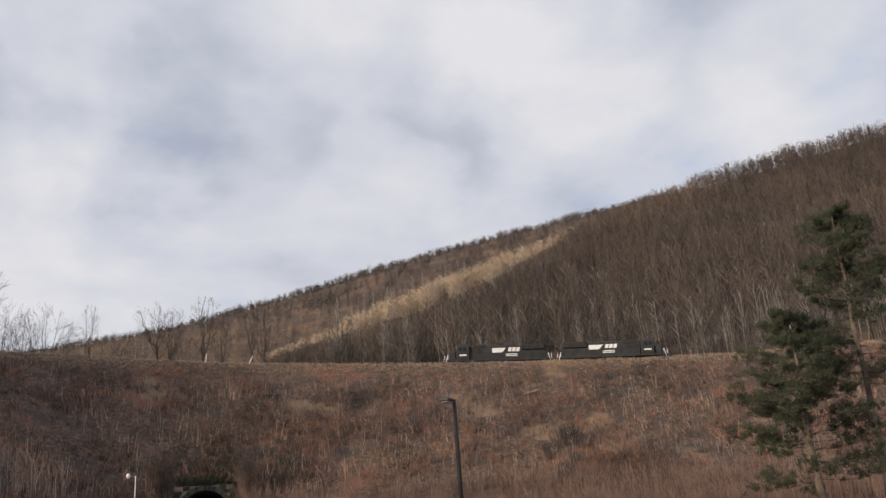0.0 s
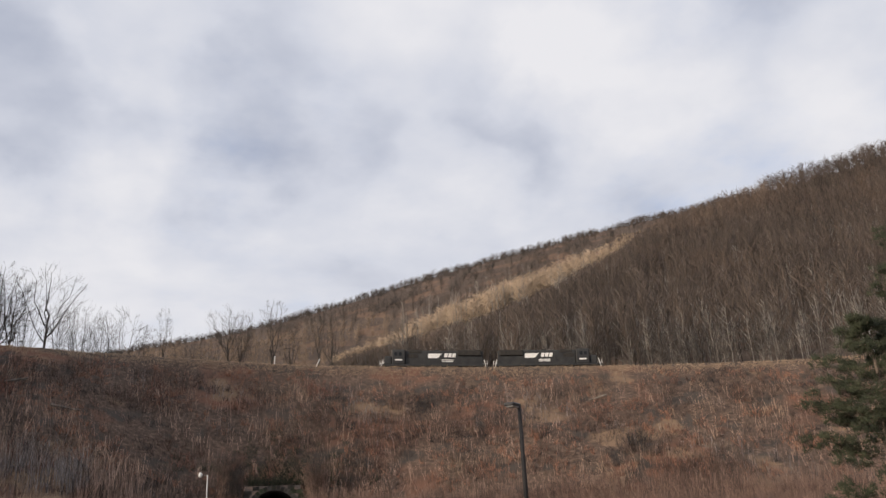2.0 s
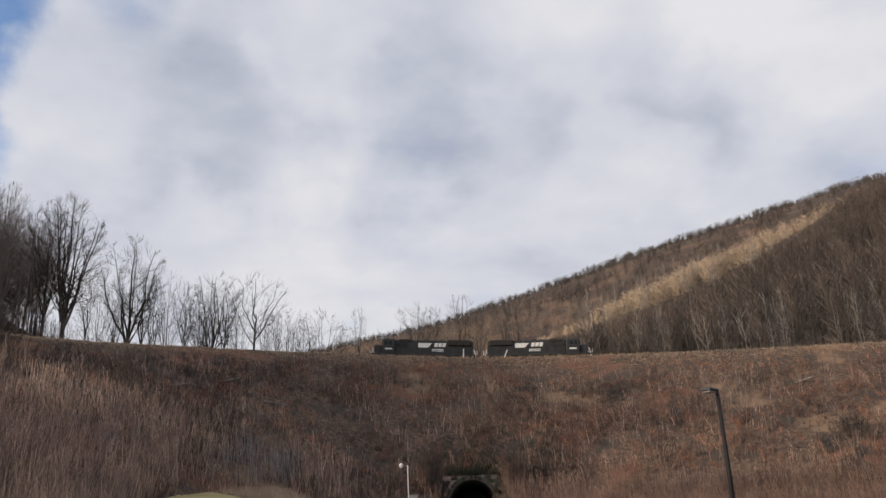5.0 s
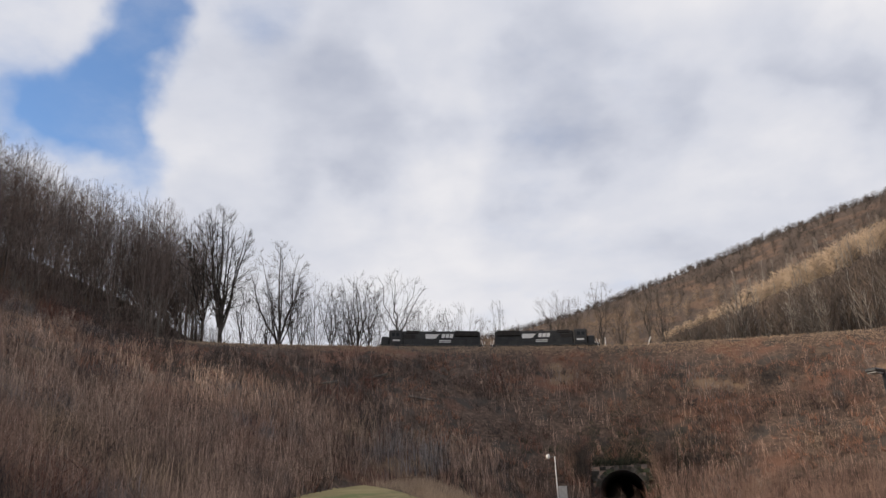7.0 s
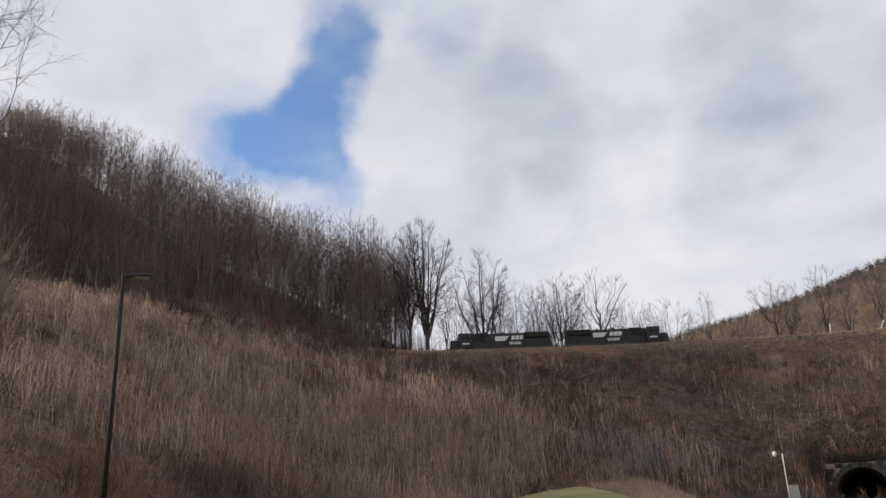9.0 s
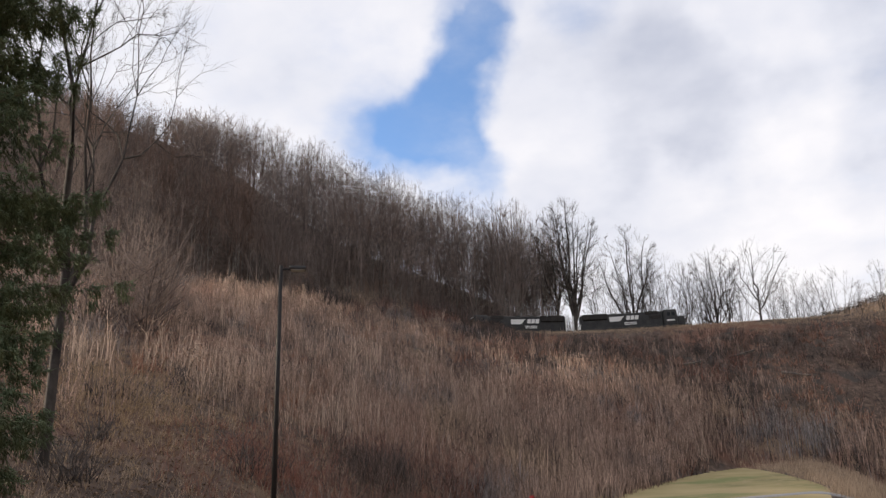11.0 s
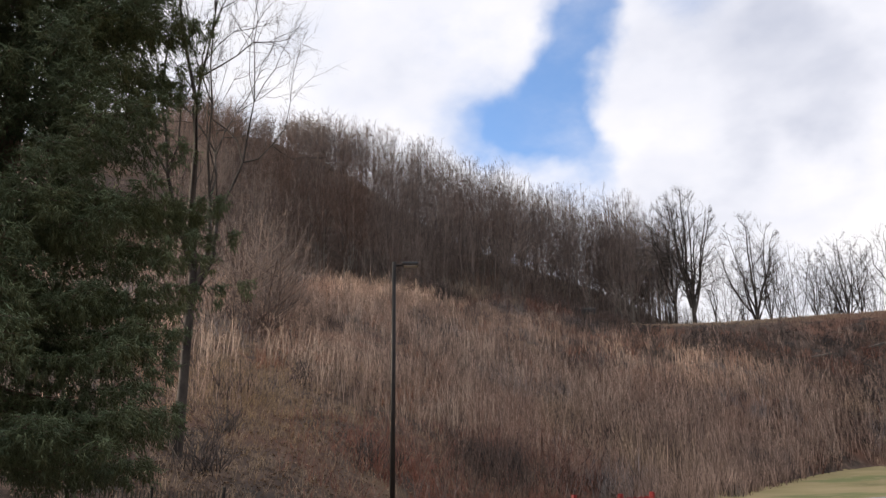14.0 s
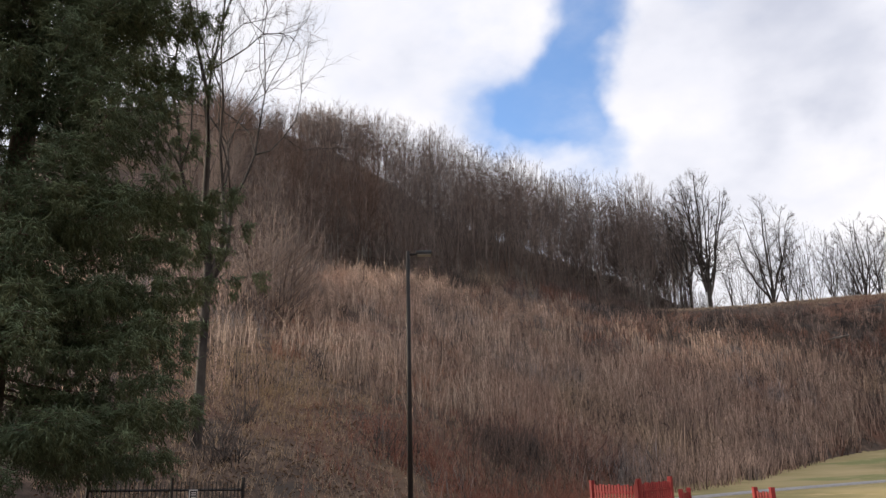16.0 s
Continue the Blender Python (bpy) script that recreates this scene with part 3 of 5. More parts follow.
def grow(g, depth, bole, spread, twig, steps=2, up=0.14, kids0=4, crook=0.13, side=True):
    """One bare tree as sticks (bases, tips, radii at both ends, order): a bole that forks again and again into a rounded crown."""
    B, T, R0, R1, LV = [], [], [], [], []

    def stick(a, b, ra, rb, lv):
        B.append(a), T.append(b), R0.append(ra), R1.append(rb), LV.append(lv)

    def unit(v):
        return v / (np.linalg.norm(v) + 1e-9)

    def turned(d, lean, a):
        ref = np.array([1.0, 0, 0]) if abs(d[0]) < 0.8 else np.array([0, 1.0, 0])
        u = unit(np.cross(d, ref))
        v = np.cross(d, u)
        return unit(d * math.cos(lean) + (u * math.cos(a) + v * math.sin(a)) * math.sin(lean))

    def limb(p, d, L, r, lv):
        here, way = p, d
        k = 4 if lv == 0 else steps
        for i in range(k):
            way = unit(way + g.normal(0, crook * (0.08 if lv == 0 else 1), 3) + np.array([0, 0, up if lv else 0]))
            nxt = here + way * L / k
            stick(here, nxt, r * (1 - 0.3 * i / k), r * (1 - 0.3 * (i + 1) / k), lv)
            if side and ((lv >= 1 and lv < depth) or (lv == 0 and i >= 2)):
                w = turned(way, spread * g.uniform(1.0, 1.7), g.uniform(0, 6.283))
                m = here + (nxt - here) * g.uniform(0.2, 0.9)
                e = m + w * L * g.uniform(0.3, 0.6) * (0.5 if lv == 0 else 1)
                stick(m, e, r * 0.22, r * 0.08, depth)
                stick(m + (e - m) * 0.5, m + (e - m) * 0.5 + turned(w, 0.6, g.uniform(0, 6.283)) * L * 0.25, r * 0.12, r * 0.05, depth + 1)
            here = nxt
        for _ in range(twig if lv == depth else twig // 2 if lv == depth - 1 else twig // 3 if lv == depth - 2 and lv > 0 else 0):
            w = turned(way, spread * g.uniform(0.4, 1.6), g.uniform(0, 6.283))
            m = p + (here - p) * g.uniform(0.2, 1.0)
            stick(m, m + unit(w + np.array([0, 0, up])) * L * g.uniform(0.5, 1.0), min(r * 0.4, 0.0025), r * 0.1, depth + 1)
        if lv == depth:
            return
        n = kids0 if lv == 0 else (2 if g.uniform() < 0.6 else 3)
        a0 = g.uniform(0, 6.283)
        for j in range(n):
            lead = j == 0
            lean = spread * (g.uniform(0.15, 0.45) if lead else g.uniform(0.75, 1.25))
            q = (0.62 if lv == 0 else 0.8) * g.uniform(0.85, 1.1) * (1.12 if lead else 0.92)
            limb(here if lead or lv else p + (here - p) * g.uniform(0.75, 1.0), turned(way, lean, a0 + j * 6.283 / n + g.uniform(-0.5, 0.5)), L * q, r * (0.7 if lead else 0.5), lv + 1)

    limb(np.zeros(3), np.array([0, 0, 1.0]), bole, 0.03, 0)
    B, T = np.array(B), np.array(T)
    k = 1 / np.quantile(T[:, 2], 0.97)
    return B * k, T * k, np.array(R0), np.array(R1), np.array(LV)


def scaled(tree, height, girth):
    """The stick tree at that height, its bole of that radius."""
    B, T, R0, R1, LV = tree
    return B * height, T * height, R0 * girth / 0.03, R1 * girth / 0.03, LV


def tree_meshes(tree, mat, floor_r=0.02):
    B, T, R0, R1, LV = tree
    big = LV == 0
    tv, tf = twigs(B[big], T[big], R0[big], R1[big], 7)
    mid = LV == 1
    a = twigs(B[mid], T[mid], np.maximum(R0[mid], floor_r), np.maximum(R1[mid], floor_r * 0.8), 4)
    small = (LV >= 2) & (LV < LV.max() - 1)
    c = twigs(B[small], T[small], np.maximum(R0[small], floor_r), np.maximum(R1[small] * 0.8, floor_r * 0.6), 3)
    last = LV >= max(2, LV.max() - 1)
    d = twigs(B[last], T[last], np.maximum(R0[last], floor_r * 0.62))
    return bare_mesh("trunk", tv, tf, mat), bare_mesh("crown", *joined([a, c, d]), mat)


def vase_tree(g, fork, width, low, leaders, limbs, sprays, sprigs, girth, crook=0.012, flat=0.0, steps=6, fine=0.0):
    """A bare tree of height 1 (radii in metres): a bole that parts into rising leaders, limbs that curve out of them to a
    domed outline, fine sprays and sprigs along the limbs. fork: height of the parting; low: the crown's lower edge."""
    B, T, R0, R1, LV = [], [], [], [], []
    mid, half = low + (1 - low) * 0.45, (1 - low) * 0.55

    def stick(a, b, ra, rb, lv):
        B.append(a), T.append(b), R0.append(ra), R1.append(rb), LV.append(lv)

    def inside(m, q, tight=1.0):
        """Shortens a stick from m to q so that it ends within the crown's outline."""
        for f in (1.0, 0.8, 0.6, 0.42, 0.28, 0.18):
            e = m + (q - m) * f
            if math.hypot(e[0] / width, e[1] / width, (e[2] - mid) / half) <= tight:
                break
        return e

    def bend(a, c, b, k):
        u = np.linspace(0, 1, k + 1)[:, None]
        line = (1 - u) ** 2 * a + 2 * u * (1 - u) * c + u * u * b
        line[1:-1] += g.normal(0, crook, (k - 1, 3)) * np.array([1, 1, 0.4])
        return line

    top = fork * 1.05
    bole = np.stack([np.cumsum(g.normal(0, 0.004, 4)), np.cumsum(g.normal(0, 0.004, 4)), np.linspace(0, top, 4)], -1)
    bole[0, :2] = 0
    for i in range(3):
        stick(bole[i], bole[i + 1], girth * (1.12 - 0.16 * i), girth * (0.96 - 0.16 * i), 0)
    a0 = g.uniform(0, 6.283)
    for k in range(leaders):
        out = 0.0 if k == 0 else g.uniform(0.35, 0.95)
        a = a0 + k * 6.283 / max(1, leaders - 1) + g.uniform(-0.4, 0.4)
        z0 = top if k == 0 else fork * g.uniform(0.62, 1.0)
        base = np.array([np.interp(z0, bole[:, 2], bole[:, 0]), np.interp(z0, bole[:, 2], bole[:, 1]), z0])
        e = (1 - out * out) ** 0.5
        tip = np.array([math.cos(a) * width * out, math.sin(a) * width * out, mid + half * e * (1 - flat * g.uniform(0, 0.3)) * g.uniform(0.86, 1.0)])
        knee = base + (tip - base) * np.array([0.55, 0.55, 0.42])
        line = bend(base, knee, tip, steps)
        r = girth * (0.62 if k == 0 else g.uniform(0.36, 0.52))
        rr = r * (1 - 0.85 * np.linspace(0, 1, steps + 1))
        for i in range(steps):
            stick(line[i], line[i + 1], rr[i], rr[i + 1], 1)
        for j in range(limbs):
            f = 0.16 + 0.84 * (j + g.uniform(0, 1)) / limbs
            at = np.array([np.interp(f * steps, np.arange(steps + 1), line[:, c]) for c in range(3)])
            b = g.uniform(0, 6.283)
            way = np.array([math.cos(b), math.sin(b), g.uniform(0.5, 1.5)])
            way[:2] += 0.9 * (at[:2] / (width + 1e-6))
            way /= np.linalg.norm(way)
            ln = width * g.uniform(0.5, 1.15) * (1.15 - 0.55 * f)
            end = inside(at, at + way * ln, g.uniform(0.88, 1.03))
            if np.linalg.norm(end - at) < 0.03:
                end = at + way * 0.04
            k2 = 3 if sprigs else 2
            arm = bend(at, at + (end - at) * np.array([0.62, 0.62, 0.38]), end, k2)
            r2 = max(0.2 * girth * (1.1 - 0.8 * f), 0.012, fine * 1.4)
            for i in range(k2):
                stick(arm[i], arm[i + 1], r2 * (1 - 0.25 * i), r2 * (0.75 - 0.25 * i), 2)
            for _ in range(sprays):
                h = g.uniform(0.08, 1.0)
                m = np.array([np.interp(h * k2, np.arange(k2 + 1), arm[:, c]) for c in range(3)])
                out_way = np.array([m[0] / width, m[1] / width, (m[2] - mid) / half + 0.35])
                d = (end - at) / (np.linalg.norm(end - at) + 1e-6) * 0.5 + out_way * 0.6 + g.normal(0, 0.36, 3)
                d /= np.linalg.norm(d)
                q = inside(m, m + d * g.uniform(0.05, 0.11), 1.0 + g.uniform(-0.04, 0.05))
                if np.linalg.norm(q - m) < 0.012:
                    continue
                stick(m, q, max(r2 * 0.26, fine), r2 * 0.1, 3)
                for _k in range(sprigs):
                    d2 = d + g.normal(0, 0.5, 3) + np.array([0, 0, 0.2])
                    o = m + (q - m) * g.uniform(0.2, 1.0)
                    stick(o, inside(o, o + d2 / np.linalg.norm(d2) * g.uniform(0.025, 0.055), 1.06), r2 * 0.14, r2 * 0.05, 4)
    # short dead limbs on the bole
    for _ in range(3 if sprigs else 1):
        z = fork * g.uniform(0.35, 0.95)
        a = g.uniform(0, 6.283)
        o = np.array([np.interp(z, bole[:, 2], bole[:, 0]), np.interp(z, bole[:, 2], bole[:, 1]), z])
        stick(o, o + np.array([math.cos(a) * 0.09, math.sin(a) * 0.09, g.uniform(0.0, 0.1)]), girth * 0.14, girth * 0.05, 2)
    return np.array(B), np.array(T), np.array(R0), np.array(R1), np.array(LV)


def make_tree(trunk, crown, m, label, group):
    t = tagged(new("bare_tree"), label, "tree", group)
    t.matrix_basis = m
    for nm, me in (("trunk", trunk), ("crown", crown)):
        new(nm, me).parent = t
    return t


def build_skyline_trees():
    g = np.random.default_rng(21)
    # fork, half width, crown's lower edge, leaders, limbs, sprays, sprigs, girth, crook, flat
    shapes = ((0.2, 0.22, 0.2, 9, 13, 8, 2, 0.42, 0.006, 0.0), (0.24, 0.25, 0.2, 8, 11, 8, 2, 0.34, 0.008, 0.0), (0.13, 0.32, 0.1, 9, 9, 6, 1, 0.2, 0.008, 0.2),
              (0.3, 0.22, 0.2, 7, 10, 6, 1, 0.24, 0.008, 0.1), (0.16, 0.38, 0.1, 10, 8, 6, 1, 0.22, 0.01, 0.5), (0.24, 0.3, 0.2, 8, 9, 6, 1, 0.24, 0.01, 0.3),
              (0.45, 0.4, 0.5, 7, 7, 4, 2, 0.3, 0.02, 0.9), (0.34, 0.17, 0.3, 5, 8, 4, 2, 0.22, 0.012, 0.0))
    kinds = []
    for f, w, low, n, m, sp, sg, girth, crook, flat in shapes:
        B, T, R0, R1, LV = vase_tree(g, f, w, low, n, m, sp, sg, girth, crook, flat)
        kinds.append(tree_meshes((B * 20, T * 20, R0, R1, LV), DARKBARK, 0.025))
    # phi, metres behind the railway, height of the top in degrees, kind, wider
    rows = ((15.85, 9, 21.5, 0, 1.0), (11.8, 9, 19.4, 1, 1.0), (10.9, 10, 17.6, 3, 0.8), (13.6, 12, 17.2, 2, 0.8), (14.4, 16, 16.6, 7, 1.0), (9.3, 10, 17.3, 2, 0.8), (10.2, 14, 16.2, 5, 0.9),
            (8.2, 12, 16.5, 3, 1.0), (7.3, 12, 16.6, 2, 0.8), (6.3, 12, 17.2, 1, 1.0), (5.5, 15, 16.9, 3, 1.0), (3.6, 10, 17.3, 6, 0.8), (4.7, 15, 15.2, 4, 0.8), (2.9, 14, 15.0, 5, 0.8), (1.3, 18, 15.1, 4, 0.8),
            (2.0, 20, 14.7, 3, 0.9), (0.2, 22, 14.3, 2, 0.8), (-0.9, 40, 15.0, 4, 1.0), (-3.6, 45, 14.9, 7, 0.7), (-2.4, 50, 13.7, 7, 0.9), (-5.2, 50, 13.4, 4, 1.0), (-7.9, 14, 15.3, 6, 0.75), (-8.8, 17, 14.9, 5, 0.8), (-10.9, 13, 15.6, 7, 1.2),
            (-12.0, 16, 14.0, 5, 0.8), (-14.0, 13, 15.3, 7, 1.1), (-14.9, 14, 15.5, 3, 0.9), (-6.6, 20, 13.6, 2, 0.9), (-9.7, 22, 13.4, 2, 0.9),
            (-19.9, 14, 14.6, 1, 1.0), (-16.9, 20, 13.2, 4, 0.9), (-18.2, 15, 12.9, 2, 1), (-22.6, 15, 13.2, 2, 1.0), (-24.0, 22, 13.6, 3, 1.0), (12.6, 20, 16.3, 3, 0.9), (7.0, 18, 15.4, 5, 0.8), (17.0, 14, 20.6, 3, 1.1))
    for p, d, top, k, w in rows:
        r = float(track_r(p)) + 9 + d * 0.5
        at = spot(p, r, -0.3)
        h = EYE[2] + r * math.tan(radians(top)) - at.z
        s = h / 20
        make_tree(*kinds[k], Matrix.Translation(at) @ pose(0, 0, 0, 0, 0, (p * 77) % 360) @ Matrix.Diagonal((s * w, s * w, s, 1)),
                  "tall bare grey tree with fine branches behind the railway" if h > 15 else "bare grey tree behind the railway", "bare trees behind the railway")


build_skyline_trees()


def wood(name, places, heights, kinds, mat, label, boles=None, limb_taper=None):
    """Many trees in one mesh: kinds are stick trees of height 1."""
    g = np.random.default_rng(len(places))
    chunks, trunks = [], []
    pick = g.integers(0, len(kinds), len(places))
    for k, (B, T, R0, R1, LV) in enumerate(kinds):
        sel = np.where(pick == k)[0]
        if not len(sel):
            continue
        a = g.uniform(0, 6.283, len(sel))
        c, s = np.cos(a), np.sin(a)
        h = heights[sel]
        w = h * g.uniform(0.8, 1.15, len(sel))

        def put(Q):
            x = (Q[None, :, 0] * c[:, None] - Q[None, :, 1] * s[:, None]) * w[:, None]
            y = (Q[None, :, 0] * s[:, None] + Q[None, :, 1] * c[:, None]) * w[:, None]
            return np.stack([x, y, Q[None, :, 2] * h[:, None]], -1) + places[sel][:, None]
        b, t = put(B), put(T)
        for q, pointed, bole in ((LV < 1, False, True), ((LV >= 1) & (LV < 2), limb_taper is None, False), (LV >= 2, True, False)):
            if not q.any():
                continue
            n = len(sel) * q.sum()
            r0 = np.broadcast_to(R0[q], (len(sel), q.sum())).ravel()
            r1 = None if pointed else r0 * (0.65 if bole else limb_taper)
            (trunks if boles and bole else chunks).append(twigs(b[:, q].reshape(n, 3), t[:, q].reshape(n, 3), r0, r1))
    if boles:
        stuff(name + "_boles", trunks, boles, "grey trunks of the " + label, "woods")
    return stuff(name, chunks, mat, label, "woods")


def column_kinds(n, limbs, twig, girth, limb_r, twig_r, wide, low, seed, rise=(1.2, 2.4), top=1.45):
    """Forest trees of height 1 (radii in metres): a bole that runs through, limbs that rise to a rounded, narrow crown."""
    g = np.random.default_rng(seed)
    out = []
    for _ in range(n):
        B, T, R, LV = [], [], [], []
        zs = np.linspace(0, 0.93, 5)
        line = np.stack([np.cumsum(g.normal(0, 0.008, 5)), np.cumsum(g.normal(0, 0.008, 5)), zs], -1)
        line[0, :2] = 0
        for i in range(4):
            B.append(line[i]), T.append(line[i + 1]), R.append(girth * (1 - 0.8 * zs[i])), LV.append(0)
        w = wide * g.uniform(0.75, 1.25)
        mid, half = (low + 1) / 2 + 0.06, (1 - low) / 2 + 0.02
        for _k in range(limbs):
            a, e = g.uniform(0, 6.283), math.asin(g.uniform(-0.65, math.sin(top)))
            s = g.uniform(0.8, 1.05)
            tip = np.array([math.cos(a) * w * math.cos(e) * s, math.sin(a) * w * math.cos(e) * s, mid + half * math.sin(e) * s])
            zb = max(low * 0.75, min(0.9, tip[2] - math.hypot(tip[0], tip[1]) * g.uniform(*rise)))
            base = np.array([np.interp(zb, zs, line[:, 0]), np.interp(zb, zs, line[:, 1]), zb])
            if twig:
                knee = base + (tip - base) * np.array([0.62, 0.62, 0.36]) + g.normal(0, 0.012, 3)
                B.append(base), T.append(knee), R.append(limb_r * 1.15), LV.append(0.5)
                base = knee
            B.append(base), T.append(tip), R.append(limb_r * (0.75 if twig else 1)), LV.append(1)
            for _j in range(twig):
                m = base + (tip - base) * g.uniform(0.1, 1.0)
                d = (tip - base) / (np.linalg.norm(tip - base) + 1e-6) * 0.035 + g.normal(0, 0.036, 3) + np.array([0, 0, 0.01])
                B.append(m), T.append(m + d * g.uniform(0.7, 1.3)), R.append(twig_r), LV.append(2)
        R = np.array(R)
        out.append((np.array(B), np.array(T), R, R, np.array(LV)))
    return out


def build_left_woods():
    g = np.random.default_rng(31)

    def capped(at, p, r, h, short):
        """Trees no taller than the wood's outline against the sky, which swells from crown to crown."""
        x = p * 4.0
        room = EYE[2] + r * tan_d(left_wood_top(p) + 0.8 * lumps(x, 0 * x, 3.0, 77) + g.uniform(-1.0, 0.5, len(p))) - at[:, 2]
        return np.clip(np.minimum(h, room), short, None)

    n = 620
    p = 16.9 + 37 * g.uniform(0, 1, n) ** 0.95
    q = g.uniform(0, 1, n) ** 0.9
    r = track_r(p) + 13 + q * (left_r(p) + 16 - track_r(p) - 13)
    at = spots(p, r)
    h = capped(at, p, r, g.uniform(18, 31, n), 4.0)
    at[:, 2] -= 0.3
    kinds = [vase_tree(g, f, w * 1.3, low * 0.6, 6, 8, 5, 0, girth * 0.62, 0.006, 0.1, 3, 0.022) for f, w, low, girth in
             ((0.3, 0.17, 0.36, 0.26), (0.4, 0.15, 0.45, 0.22), (0.24, 0.2, 0.3, 0.3), (0.45, 0.16, 0.5, 0.2), (0.35, 0.19, 0.42, 0.28), (0.4, 0.14, 0.5, 0.2), (0.28, 0.22, 0.36, 0.26), (0.35, 0.18, 0.44, 0.18), (0.2, 0.15, 0.3, 0.2), (0.3, 0.21, 0.46, 0.28))]
    wood("hillside_woods", at, h, kinds, WOODS, "dense bare grey-brown woods on the steep hillside", BARK, 0.6)
    n = 1000
    p = 15.8 + 48.5 * g.uniform(0, 1, n) ** 0.92
    r = track_r(p) + 9 + g.uniform(0, 1, n) ** 1.1 * (left_r(p) - track_r(p) - 2)
    at = spots(p, r)
    h = capped(at, p, r, g.uniform(3, 10, n) * (0.6 + 0.4 * smooth(15, 21, p)), 1.5)
    wood("woodland_scrub", at, h, column_kinds(8, 12, 2, 0.05, 0.026, 0.02, 0.28, 0.15, 33, (0.5, 1.5)), WOODS, "bare scrub and saplings at the foot of the woods")
    n = 470
    p = np.concatenate([18.0 + 37 * g.uniform(0, 1, 230), 19 + 19 * g.uniform(0, 1, n - 230)])
    r = np.where(np.arange(n) < 230, track_r(p) + 10 + g.uniform(0, 1, n) * (left_r(p) - track_r(p) - 6), left_r(p) + g.uniform(-14, 5, n))
    at = spots(p, r)
    small = [vase_tree(g, f, w, 0.06, 4, 6, 5, 0, 0.09, 0.01, 0.2, 3, 0.022) for f, w in ((0.12, 0.26), (0.2, 0.22), (0.08, 0.3), (0.25, 0.2), (0.15, 0.24), (0.1, 0.2))]
    wood("understorey", at, capped(at, p, r, g.uniform(7, 14, n), 2.0), small, WOODS, "smaller bare trees filling the hillside woods", None, 0.6)
    # slim pale trunks, birches among the brown wood
    n = 60
    p = g.uniform(17.5, 50, n)
    r = track_r(p) + 10 + g.uniform(0, 1, n) ** 1.6 * 45
    wood("birches", spots(p, r), g.uniform(9, 17, n), column_kinds(6, 10, 3, 0.1, 0.03, 0.02, 0.14, 0.45, 36), PALEBARK, "slim pale birch trunks among the brown woods")
    n = 170
    p = g.uniform(1.0, 18, n)
    r = track_r(p) + 12 + g.uniform(0, 1, n) * 22
    wood("trackside_saplings", spots(p, r), g.uniform(3.5, 8, n) * (0.75 + 0.25 * smooth(8, 14, p)), column_kinds(8, 16, 3, 0.05, 0.026, 0.018, 0.26, 0.15, 34), BARK, "thin bare saplings between the trees behind the railway")


build_left_woods()


